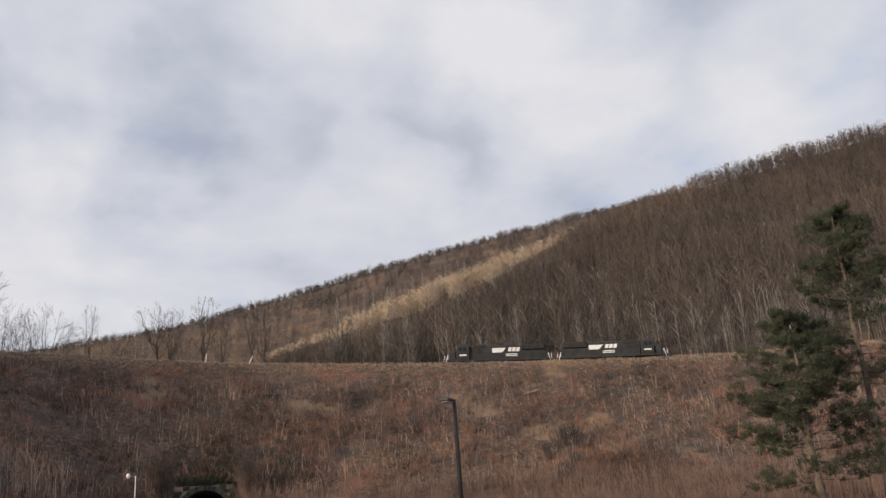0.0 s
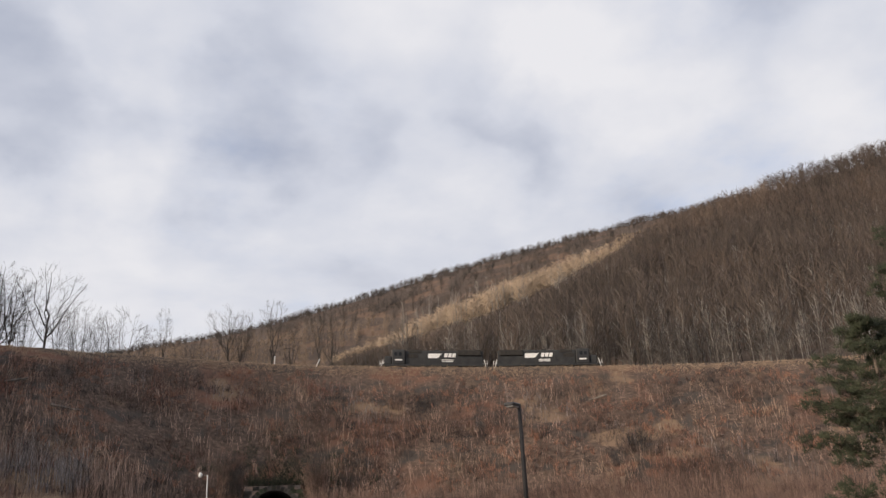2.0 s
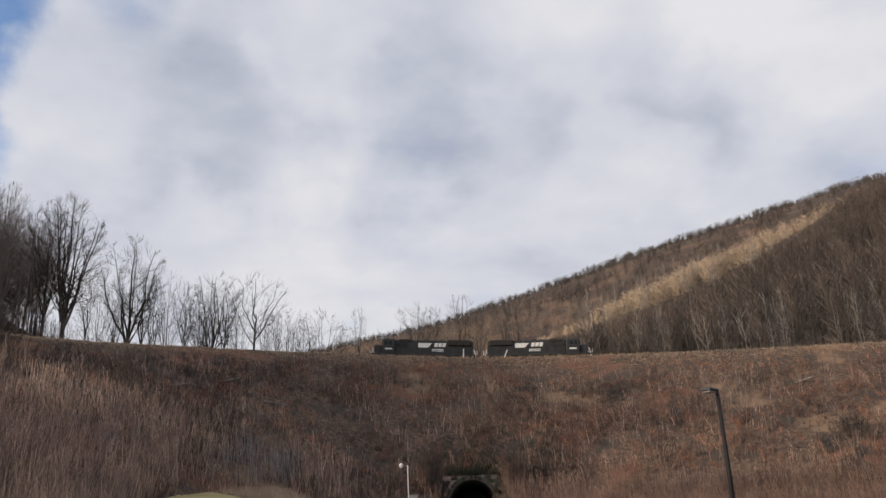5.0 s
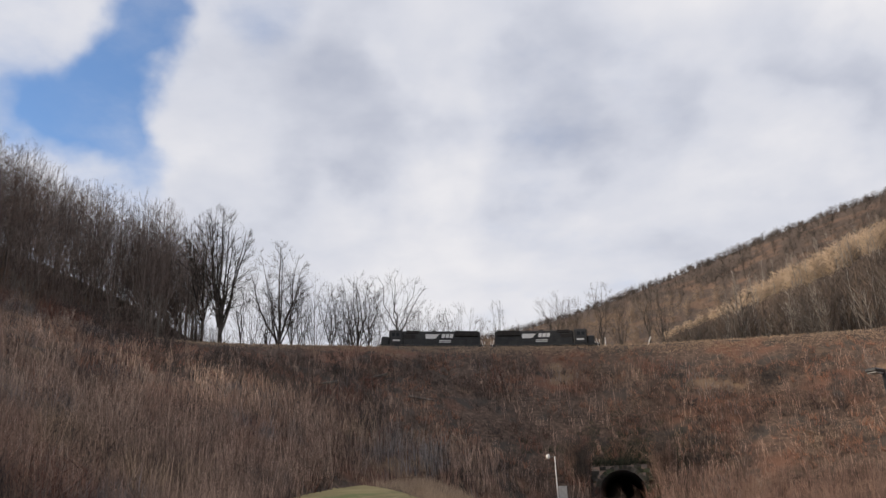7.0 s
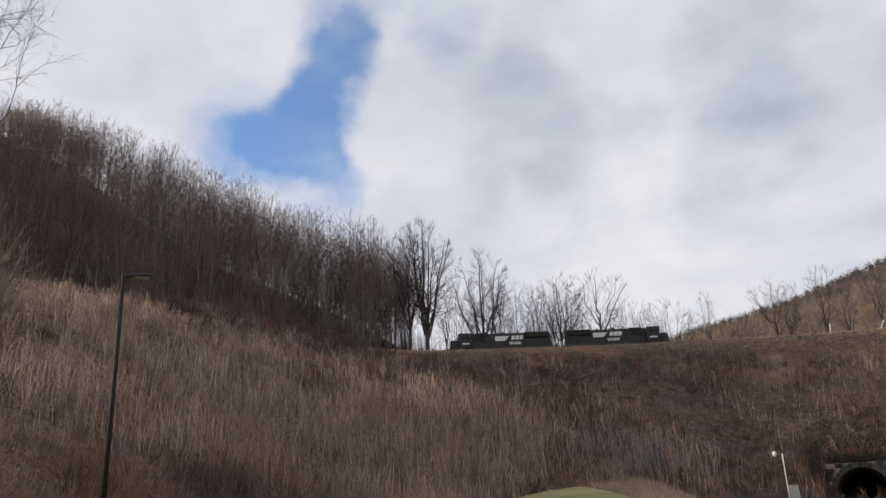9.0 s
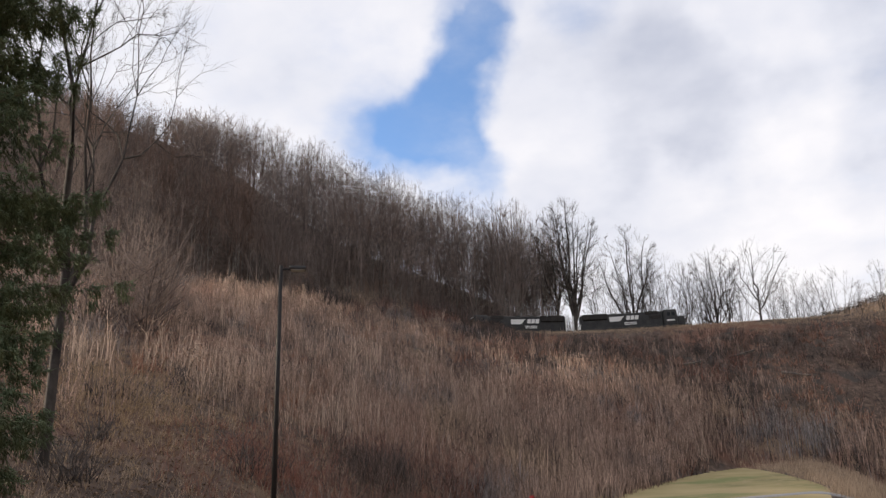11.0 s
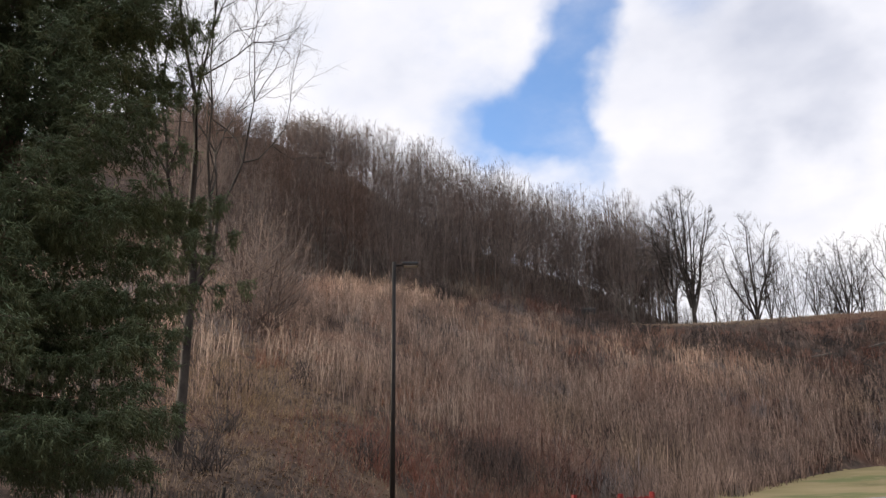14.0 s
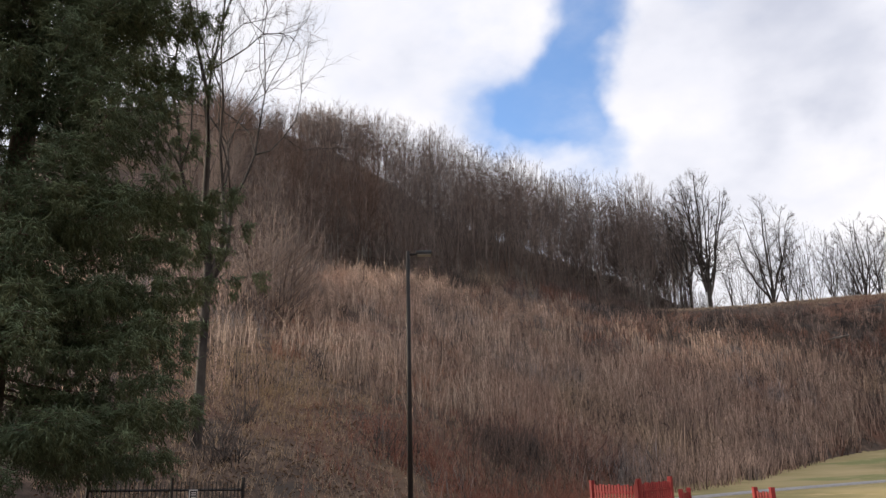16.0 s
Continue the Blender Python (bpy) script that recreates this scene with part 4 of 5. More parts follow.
def build_right_woods():
    g = np.random.default_rng(41)

    def capped(at, p, r, h, top, short):
        room = EYE[2] + r * tan_d(top(p) + g.uniform(-0.35, 0.1, len(p)) + 0.1 * lumps(p * 6, p * 0, 4, 14)) - at[:, 2]
        return np.clip(np.minimum(h, room), short, None)

    upright = column_kinds(14, 21, 0, 0.15, 0.115, 0.1, 0.2, 0.2, 42, (0.7, 2.0), 1.3)
    domed = column_kinds(14, 16, 0, 0.1, 0.125, 0.1, 0.5, 0.06, 45, (0.3, 1.1), 1.2)
    # the near spur, from the railway to its crest
    n = 5600
    p = -66 + 51 * g.uniform(0, 1, n)
    q = g.uniform(0, 1, n) ** 0.62
    r0 = track_r(p) + 15
    r = r0 + q * (near_r(p) + 10 - r0)
    at = spots(p, r)
    at[:, 2] -= 0.3
    # sunlight along the spur's crest is painted as straw-coloured trees, dark woods below it
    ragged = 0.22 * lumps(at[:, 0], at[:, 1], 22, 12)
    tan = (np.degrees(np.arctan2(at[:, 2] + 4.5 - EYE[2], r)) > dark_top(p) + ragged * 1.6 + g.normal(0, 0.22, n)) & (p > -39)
    tall = g.uniform(11, 18, n) * smooth(-12, -26, p) + 4
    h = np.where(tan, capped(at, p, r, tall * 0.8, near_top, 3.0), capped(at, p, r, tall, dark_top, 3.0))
    below = near_top(p) - np.degrees(np.arctan2(at[:, 2] + 7 - EYE[2], r))
    # the far crest and the ground that falls from it to the valley
    m = 3800
    fp = -46 + 48 * g.uniform(0, 1, m)
    fr = 360 + 448 * g.uniform(0, 1, m) ** 0.7
    fr = np.where(g.uniform(0, 1, m) < 0.35, g.uniform(755, 812, m), fr)
    keep = fr > near_r(fp) + 30
    fp, fr = fp[keep], fr[keep]
    fat = spots(fp, fr)
    fat[:, 2] -= 0.4
    fh = capped(fat, fp, fr, g.uniform(8, 13, len(fp)), far_top, 2.5)
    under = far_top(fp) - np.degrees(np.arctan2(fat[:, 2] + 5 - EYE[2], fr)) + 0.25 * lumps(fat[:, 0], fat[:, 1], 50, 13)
    # trees coloured as sunlit low on the far hill, as shaded above
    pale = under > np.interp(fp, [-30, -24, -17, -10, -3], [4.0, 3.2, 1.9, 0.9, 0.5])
    brow = ~tan & (below < 0.9)
    wood("brow_woods", at[brow], h[brow], domed, FARWOODS, "bare brown woods along the brow of the valley side")
    tan_or_brow = tan | brow
    wood("valley_side_woods", at[~tan_or_brow], h[~tan_or_brow], upright, FARWOODS, "bare brown woods on the steep valley side")
    wood("shaded_crest_woods", fat[~pale], fh[~pale], domed, SHADEDWOODS, "bare woods along the valley's far crest, coloured dark as in cloud shade")
    wood("sunlit_woods", at[tan], h[tan], domed, SUNLITWOODS, "bare woods along the spur's crest, coloured straw as if sunlit")
    wood("sunlit_foothill_woods", fat[pale], fh[pale], domed, LITFOOTWOODS, "bare woods on the lower valley side, coloured light brown as if sunlit")
    # pale trunks that stand out in the dark wood
    n = 520
    p = g.uniform(-63, -19, n)
    r = track_r(p) + 16 + g.uniform(0, 1, n) ** 1.3 * 190
    wood("pale_trunks", spots(p, r), g.uniform(9, 16, n), column_kinds(10, 13, 0, 0.15, 0.065, 0.05, 0.17, 0.4, 44), PALEBARK, "pale grey trunks standing out in the brown woods")


build_right_woods()


def build_trackside_woods():
    g = np.random.default_rng(46)
    n = 190
    p = g.uniform(-60, -15, n)
    r = track_r(p) + 13 + g.uniform(0, 1, n) ** 1.4 * 50
    at = spots(p, r)
    at[:, 2] -= 0.3
    wood("trackside_woods", at, g.uniform(8, 14, n) * np.where(p > -20, 0.75, 1), column_kinds(12, 20, 5, 0.15, 0.045, 0.03, 0.26, 0.25, 47), DARKBARK, "bare trees at the foot of the valley side", BARK)


build_trackside_woods()

# ---- brush on the embankment and the slopes ----


def shrubs(p, r, height, stems, lean, twig, thick, g, fan=0.2):
    """Clumps of upright stems with side twigs."""
    at = spots(p, r)
    n = len(p)
    N = n * stems
    base = np.repeat(at, stems, 0) + np.concatenate([g.normal(0, 0.22, (N, 2)), np.full((N, 1), -0.1)], 1)
    h = np.repeat(height, stems) * g.uniform(0.45, 1.0, N)
    d = np.concatenate([g.normal(0, lean, (N, 2)), np.ones((N, 1))], 1)
    tip = base + d * h[:, None]
    out = [twigs(base, tip, g.uniform(0.7, 1.3, N) * thick)]
    for k in range(twig):
        f = g.uniform(0.3, 0.85, (N, 1))
        b = base + (tip - base) * f
        t = b + np.concatenate([g.normal(0, fan, (N, 2)), g.uniform(0.2, 0.7, (N, 1))], 1) * h[:, None] * 0.5
        out.append(twigs(b, t, thick * 0.6))
    return out


def build_brush():
    g = np.random.default_rng(51)

    def bank(n, p0, p1, s0, s1):
        p = g.uniform(p0, p1, n)
        s = g.uniform(s0, s1, n)
        return p, foot_r(p) + s * (track_r(p) - 9 - foot_r(p)), s

    def clumped(p, r, seed, share):
        x, y = -r * np.sin(np.radians(p)), r * np.cos(np.radians(p))
        c = lumps(x, y, 2.6, seed) + 0.7 * lumps(x, y, 7.5, seed + 1)
        return g.uniform(0, 1, len(p)) < np.clip(share + 0.55 * c, 0.06, 1), c

    p, r, s = bank(15000, -62, 26, 0.0, 0.97)
    k, c = clumped(p, r, 90, 0.55)
    k &= (np.abs(p - TUNNEL_AZ) > 1.75) | (r > 118)
    p, r, s, c = p[k], r[k], s[k], c[k]
    h = g.uniform(0.7, 2.0, len(p)) * np.clip(1 + 0.5 * c, 0.6, 2.2) * (1 - 0.7 * smooth(0.8, 0.9, s))
    stuff("embankment_brush", shrubs(p, r, h, 4, 0.4, 2, 0.035, g, 0.5), STEM, "tangled leafless reddish-brown brush on the embankment", "brush")
    # paler saplings that stand up out of it
    p, r, s = bank(1700, -62, 26, 0.05, 0.8)
    k = (np.abs(p - TUNNEL_AZ) > 3.2) | (r > 121)
    p, r = p[k], r[k]
    stuff("embankment_saplings", shrubs(p, r, g.uniform(2.2, 4.6, len(p)), 3, 0.13, 2, 0.021, g), STEM_NEAR, "thin pale saplings among the embankment's brush", "saplings")
    # taller thicket along the embankment's foot
    p, r, s = bank(4200, -62, -13.5, -0.2, 0.14)
    stuff("foot_thicket", shrubs(p, r, g.uniform(2.2, 5.0, len(p)), 5, 0.15, 1, 0.026, g), FOOTSTEM, "tall reddish-brown leafless thicket at the embankment's foot", "brush")
    # the near slope
    p, r, s = bank(12500, 20, 66, 0.15, 1.05)
    k, c = clumped(p, r, 95, 0.62)
    k &= g.uniform(0, 1, len(p)) < np.clip((r - 22) / 60, 0.25, 1) * smooth(19, 26, p)
    p, r, c, s = p[k], r[k], c[k], s[k]
    low = 1 - 0.6 * smooth(0.8, 0.95, s) * (1 - smooth(22, 26, p))
    thick = np.repeat(np.interp(r, [35, 60, 90, 130], [0.012, 0.017, 0.024, 0.032]), 4)
    stuff("slope_brush", shrubs(p, r, g.uniform(1.2, 3.0, len(p)) * np.clip(1 + 0.35 * c, 0.5, 1.8) * low, 4, 0.17, 3, thick, g, 0.32), STEM_NEAR, "tall leafless brown brush on the near slope", "brush")
    p, r, s = bank(4800, 4, 40, -0.1, 0.5)
    k = g.uniform(0, 1, len(p)) < smooth(2, 11, p) * (1 - smooth(22, 40, p)) * (1 - smooth(0.25, 0.5, s))
    k &= s > -0.1 * smooth(9, 12, p) * (1 - smooth(18, 24, p))
    p, r = p[k], r[k]
    thick = np.repeat(np.interp(r, [35, 60, 90, 130], [0.013, 0.02, 0.028, 0.036]), 5)
    stuff("lawn_edge_thicket", shrubs(p, r, g.uniform(1.8, 4.2, len(p)), 5, 0.2, 2, thick, g, 0.26), STEM_NEAR, "tall upright leafless stems behind the lawn", "brush")
    # scrub on the lip, in front of the railway
    n = 1300
    p = g.uniform(20, 36, n)
    r = track_r(p) - 9 + g.uniform(-3, 3, n)
    stuff("lip_scrub", shrubs(p, r, g.uniform(2.2, 5.0, n) * smooth(17, 26, p), 7, 0.16, 2, 0.02, g), STEM, "leafless scrub along the cutting's edge", "brush")
    # bleached stems that stand out
    p, r, s = bank(6200, 8, 60, 0.03, 1.02)
    k, c = clumped(p, r, 99, 0.3)
    k &= (r > 46) & (g.uniform(0, 1, len(p)) < 1 - np.where(p < 25, 1.0, 0.6) * smooth(0.35, 0.65, s))
    thick = np.repeat(np.interp(r[k], [46, 80, 130], [0.019, 0.027, 0.04]), 3)
    stuff("pale_stems", shrubs(p[k], r[k], g.uniform(1.8, 4.2, k.sum()), 3, 0.13, 2, thick, g, 0.22), PALE, "bleached upright stems among the brush", "brush")
    p, r, s = bank(3000, -62, 20, 0.02, 0.84)
    k, c = clumped(p, r, 101, 0.4)
    k &= (np.abs(p - TUNNEL_AZ) > 1.75) | (r > 118)
    stuff("bank_pale_stems", shrubs(p[k], r[k], g.uniform(1.2, 3.2, k.sum()), 3, 0.24, 2, 0.036, g, 0.34), STEM_NEAR, "paler stems on the embankment", "brush")
    # tall bleached reeds in front of the embankment's foot
    p, r, s = bank(1500, -3, 21, -0.02, 0.3)
    k, c = clumped(p, r, 103, 0.35)
    k &= g.uniform(0, 1, len(p)) < 1 - smooth(0.08, 0.3, s)
    stuff("bleached_reeds", shrubs(p[k], r[k], g.uniform(2.4, 5.2, k.sum()), 4, 0.11, 1, 0.042, g, 0.2), STEM_NEAR, "tall bleached upright stems at the bank's foot", "brush")
    # dense dark bushes
    p, r, s = bank(300, -60, 62, 0.05, 0.9)
    p, r = np.repeat(p, 7), np.repeat(r, 7)
    p, r = p + g.normal(0, 0.55, len(p)), r + g.normal(0, 0.9, len(r))
    k = (np.abs(p - TUNNEL_AZ) > 1.75) | (r > 118)
    p, r = p[k], r[k]
    hp, hr, _s = bank(95, 1, 17, 0.3, 0.86)
    lp, lr, _s = bank(60, 18.5, 25, 0.8, 1.0)
    hp, hr = np.repeat(np.concatenate([hp, lp]), 7), np.repeat(np.concatenate([hr, lr]), 7)
    hp, hr = hp + g.normal(0, 0.7, len(hp)), hr + g.normal(0, 1.2, len(hr))
    k = (np.abs(hp - TUNNEL_AZ) > 1.75) | (hr > 118)
    p, r = np.concatenate([p, hp[k]]), np.concatenate([r, hr[k]])
    stuff("dark_bushes", shrubs(p, r, g.uniform(0.9, 2.2, len(p)), 7, 0.45, 1, 0.026, g), DARKBUSH, "dense dark leafless bushes", "bushes")
    p, r, s = bank(270, -60, 45, 0.2, 0.9)
    p, r = np.repeat(p, 8), np.repeat(r, 8)
    p, r = p + g.normal(0, 0.7, len(p)), r + g.normal(0, 1.2, len(r))
    k = (np.abs(p - TUNNEL_AZ) > 1.75) | (r > 118)
    p, r = p[k], r[k]
    stuff("reddish_bushes", shrubs(p, r, g.uniform(0.7, 1.7, len(p)), 9, 0.45, 1, 0.03, g), REDBUSH, "reddish leafless bushes on the slopes", "bushes")
    # fallen leaves at the near slope's foot
    n = 16000
    p, r = g.uniform(26, 60, n), g.uniform(20, 56, n)
    c = spots(p, r) + np.array([0, 0, 0.04])
    a, e = g.uniform(0, 6.283, n), g.uniform(0.03, 0.075, n)
    u = np.stack([np.cos(a), np.sin(a), g.uniform(-0.2, 0.7, n)], -1) * e[:, None]
    w = np.stack([-np.sin(a), np.cos(a), g.uniform(-0.3, 0.3, n)], -1) * e[:, None] * 0.6
    lift = np.array([0, 0, 0.03])
    V = np.stack([c - u, c + w + lift, c + u, c - w + lift], 1).reshape(-1, 3)
    o = np.arange(n)[:, None] * 4
    stuff("fallen_leaves", [(V, np.concatenate([o + np.array([[0, 1, 2]]), o + np.array([[0, 2, 3]])]))], LEAF, "curled brown fallen leaves", "leaves")
    # brambles low on the near slope
    p, r, s = bank(3600, 24, 44, -0.05, 0.16)
    k, c = clumped(p, r, 97, 0.4)
    stuff("brambles", shrubs(p[k], r[k], g.uniform(0.6, 1.6, k.sum()), 8, 0.4, 1, 0.012, g, 0.4), STEM_RED, "low dark-red bramble thicket", "brush")
    # dry grass on the railway's shoulder and among the brush
    n = 9000
    p = g.uniform(-62, 22, n)
    r = track_r(p) - 10.6 + g.normal(0, 1.5, n)
    stuff("shoulder_grass", shrubs(p, r, g.uniform(0.2, 0.55, n), 5, 0.4, 0, 0.025, g), STEM_TAN, "pale dry grass along the railway's shoulder", "dry grass")
    n = 3000
    p = g.uniform(24, 58, n)
    r = foot_r(p) + g.uniform(0.02, 0.55, n) * (100 - foot_r(p))
    stuff("slope_grass", shrubs(p, r, g.uniform(0.3, 0.8, n), 6, 0.35, 0, 0.012, g), STEM_TAN, "tufts of pale dry grass on the slope", "dry grass")
    n = 800
    p, r = g.normal(46.5, 3.0, n), g.normal(43, 4.5, n)
    stuff("golden_grass", shrubs(p, r, g.uniform(0.3, 0.9, n), 7, 0.4, 0, 0.01, g), GOLDEN, "ochre tufts of dead grass on the littered slope", "dry grass")
    n = 50
    p, r = g.normal(30.7, 0.9, n), g.normal(44, 1.5, n)
    stuff("grey_shrub", shrubs(p, r, g.uniform(0.9, 2.0, n), 9, 0.3, 3, 0.011, g, 0.4), DARKBUSH, "dark grey twiggy shrub at the slope's foot", "bushes")
    n = 2400
    p, r = g.uniform(-5, 6.5, n), g.uniform(52, 106, n)
    k = r > np.interp(p, [1.2, 4.0, 7.0], [58, 80, 100])
    k |= p < 1.2
    p, r = p[k], r[k]
    stuff("rough_grass", shrubs(p, r, g.uniform(0.4, 1.3, len(p)), 7, 0.35, 0, 0.018, g), STEM_TAN, "rough dry grass and weeds beside the lawn", "dry grass")
    n = 240
    q = g.uniform(1.6, 3.4, n)
    p, r = TUNNEL_AZ + q * np.where(g.uniform(0, 1, n) < 0.5, -1, 1), g.uniform(113.4, 116.2, n)
    stuff("portal_scrub", shrubs(p, r, g.uniform(2.8, 4.6, n) + 2.6 * smooth(1.6, 2.1, q), 6, 0.12, 3, 0.026, g, 0.3), STEM, "dense brown scrub crowding the tunnel portal", "brush")
    n = 70
    p, r = TUNNEL_AZ + g.uniform(-3.2, 3.4, n), g.uniform(109, 115, n)
    stuff("portal_stems", shrubs(p, r, g.uniform(2.0, 4.8, n), 3, 0.12, 2, 0.02, g), STEM_NEAR, "thin bare stems before the tunnel mouth", "brush")
    # evergreen scrub over the tunnel
    n = 330
    p = TUNNEL_AZ - 0.4 + g.normal(0, 2.3, n)
    r = 116.9 + np.abs(g.normal(0, 4.0, n))
    stuff("evergreen_scrub", shrubs(p, r, g.uniform(0.4, 1.5, n), 12, 0.6, 2, 0.03, g), MOSS, "dark evergreen scrub over the tunnel mouth", "scrub")


build_brush()

# ---- conifers ----


def needles(centres, ways, n, length, thick, g, droop=0.0, spread=0.65):
    """Tufts of needles round points, leaning along their ways."""
    N = len(centres) * n
    c = np.repeat(centres, n, 0)
    w = np.repeat(ways, n, 0)
    d = g.normal(0, 1, (N, 3)) * spread + w * 0.9
    d[:, 2] -= droop
    d /= np.linalg.norm(d, axis=1, keepdims=True)
    L = g.uniform(0.6, 1.1, (N, 1)) * length
    b = c + g.normal(0, 0.25, (N, 3)) * length
    return twigs(b, b + d * L, thick)


def build_pine(az, r, height, crown_from, reach, lean, seed, label):
    g = np.random.default_rng(seed)
    thing = tagged(new("pine_tree"), label, "pine tree", "pines")
    thing.matrix_basis = Matrix.Translation(spot(az, r, -0.2))
    hs = np.linspace(0, height, 9)
    line = np.stack([lean[0] * (hs / height) ** 1.4 + 0.1 * np.sin(hs), lean[1] * hs / height, hs], -1)
    rad = 0.26 * (1 - hs / height * 0.85)
    v, f = twigs(line[:-1], line[1:], rad[:-1], rad[1:], 9)
    new("trunk", bare_mesh("trunk", v, f, PINEBARK)).parent = thing
    B, T, R, C, W = [], [], [], [], []
    z = crown_from
    while z < height - 0.2:
        f = (z - crown_from) / (height - crown_from)
        for _ in range(g.integers(3, 7)):
            a = g.uniform(0, 6.283)
            ln = reach * (1 - f) ** 0.7 * g.uniform(0.45, 1.1) + 0.4
            o = np.array([np.interp(z, hs, line[:, 0]), np.interp(z, hs, line[:, 1]), z])
            d = np.array([math.cos(a), math.sin(a), g.uniform(-0.15, 0.25) + f * 0.5])
            prev = o
            for i in range(4):
                nx = prev + (d + np.array([0, 0, (i - 1.5) * 0.1])) * ln / 4 + g.normal(0, 0.07, 3)
                B.append(prev), T.append(nx), R.append(0.05 * (1 - f * 0.6) * (1 - i / 5))
                if i >= 1:
                    for _k in range(3 + 2 * i):
                        e = nx + g.normal(0, 0.3, 3) * np.array([1, 1, 0.45]) * min(1.0, ln / 2)
                        C.append(e + np.array([0, 0, 0.1]))
                        W.append(d * 0.7 + np.array([0, 0, 0.6]))
                        B.append(nx), T.append(e), R.append(0.014)
                prev = nx
        z += g.uniform(0.3, 0.62)
    v, f = twigs(np.array(B), np.array(T), np.array(R))
    new("branchwork", bare_mesh("branchwork", v, f, PINEBARK)).parent = thing
    v, f = needles(np.array(C), np.array(W), 16, 0.32, 0.019, g)
    new("crown", bare_mesh("crown", v, f, NEEDLE)).parent = thing


build_pine(-50.2, 50, 11.2, 2.2, 4.4, (0.4, 0), 61, "dark green pine with open ragged lower limbs")
build_pine(-54.0, 56, 18.6, 7.5, 4.6, (0.6, 0), 62, "taller dark green pine with a bare lower trunk")


def build_spruce():
    g = np.random.default_rng(71)
    az, r, height = 63.2, 20.0, 30.0
    thing = tagged(new("spruce_tree"), "large dark green spruce with drooping branches", "spruce tree")
    thing.matrix_basis = Matrix.Translation(spot(az, r, -0.2))
    hs = np.linspace(0, height, 10)
    line = np.stack([0 * hs, 0 * hs, hs], -1)
    rad = 0.38 * (1 - hs / height * 0.9)
    v, f = twigs(line[:-1], line[1:], rad[:-1], rad[1:], 9)
    new("trunk", bare_mesh("trunk", v, f, PINEBARK)).parent = thing
    B, T, R, C, W = [], [], [], [], []
    z = 2.6
    toward = radians(az) - math.pi / 2         # bearing from the trunk to the open side
    while z < height - 0.5:
        f = z / height
        tier = g.uniform(0.78, 1.1)
        for _ in range(12):
            a = g.uniform(0, 6.283)
            away = math.cos(a - toward) < -0.3
            if g.uniform() < (0.9 if z > 17.5 else 0.75 if away else 0.0):
                continue
            ln = (5.0 * (1 - f ** 2.5) + 0.2) * g.uniform(0.72, 1.04) * tier * (0.86 if z < 4 else 1)
            prev = np.array([0, 0, z + g.uniform(-0.2, 0.2)])
            side = np.array([-math.sin(a), math.cos(a), 0])
            n = 9
            for i in range(n):
                q = i / n
                d = np.array([math.cos(a), math.sin(a), -0.4 + 0.66 * q])
                nx = prev + d * ln / n + g.normal(0, 0.03, 3)
                B.append(prev), T.append(nx), R.append(0.045 * (1 - q * 0.8))
                if q > 0.08:
                    for sgn in (-1, 1):
                        for _k in range(2):
                            w = g.uniform(0.25, 1.0) * (1.15 - 0.7 * q)
                            tip = nx + side * sgn * w + d * w * 0.6 + np.array([0, 0, -0.25 * w])
                            B.append(nx), T.append(tip), R.append(0.012)
                            way = (tip - nx) / w
                            for u in (0.35, 0.8):
                                C.append(nx + (tip - nx) * u)
                                W.append(way * 0.8 + np.array([0, 0, -0.35]))
                            # a hanging spray
                            C.append(nx + (tip - nx) * g.uniform(0.2, 0.9) - np.array([0, 0, g.uniform(0.1, 0.4)]))
                            W.append(np.array([d[0] * 0.4, d[1] * 0.4, -1.2]))
                    C.append(nx)
                    W.append(d * 1.2)
                prev = nx
        z += g.uniform(0.34, 0.5)
    v, f = twigs(np.array(B), np.array(T), np.array(R))
    new("branchwork", bare_mesh("branchwork", v, f, PINEBARK)).parent = thing
    v, f = needles(np.array(C), np.array(W), 10, 0.22, 0.0145, g, 0.15, 0.6)
    new("crown", bare_mesh("crown", v, f, SPRUCE)).parent = thing


build_spruce()


def build_near_trees():
    g = np.random.default_rng(81)
    tree = scaled(grow(np.random.default_rng(11), 6, 0.36, 0.6, 5, up=0.03, crook=0.26), 22, 0.32)
    make_tree(*tree_meshes(tree, BLACKBARK, 0.012), Matrix.Translation(spot(50.7, 31, -0.3)) @ pose(0, 0, 0, 0, 0, 40) @ Matrix.Diagonal((0.64, 0.64, 1, 1)), "bare twisted tree beside the spruce", "near trees")
    B, T, R0, R1, LV = vase_tree(np.random.default_rng(17), 0.34, 0.42, 0.3, 8, 8, 6, 2, 0.12, 0.016, 0.5)
    make_tree(*tree_meshes((B * 8.2, T * 8.2, R0, R1, LV), REDBARK, 0.013), Matrix.Translation(spot(47.4, 76, -0.2)), "small bushy reddish bare tree on the slope", "near trees")
    n = 48
    p, r = g.uniform(44, 52.5, n), g.uniform(58, 96, n)
    wood("slope_saplings", spots(p, r), g.uniform(6, 12, n), column_kinds(8, 26, 6, 0.06, 0.026, 0.014, 0.3, 0.12, 82), WOODS, "pale twiggy saplings on the near slope")


build_near_trees()

# ---- posts, lamps, fences ----


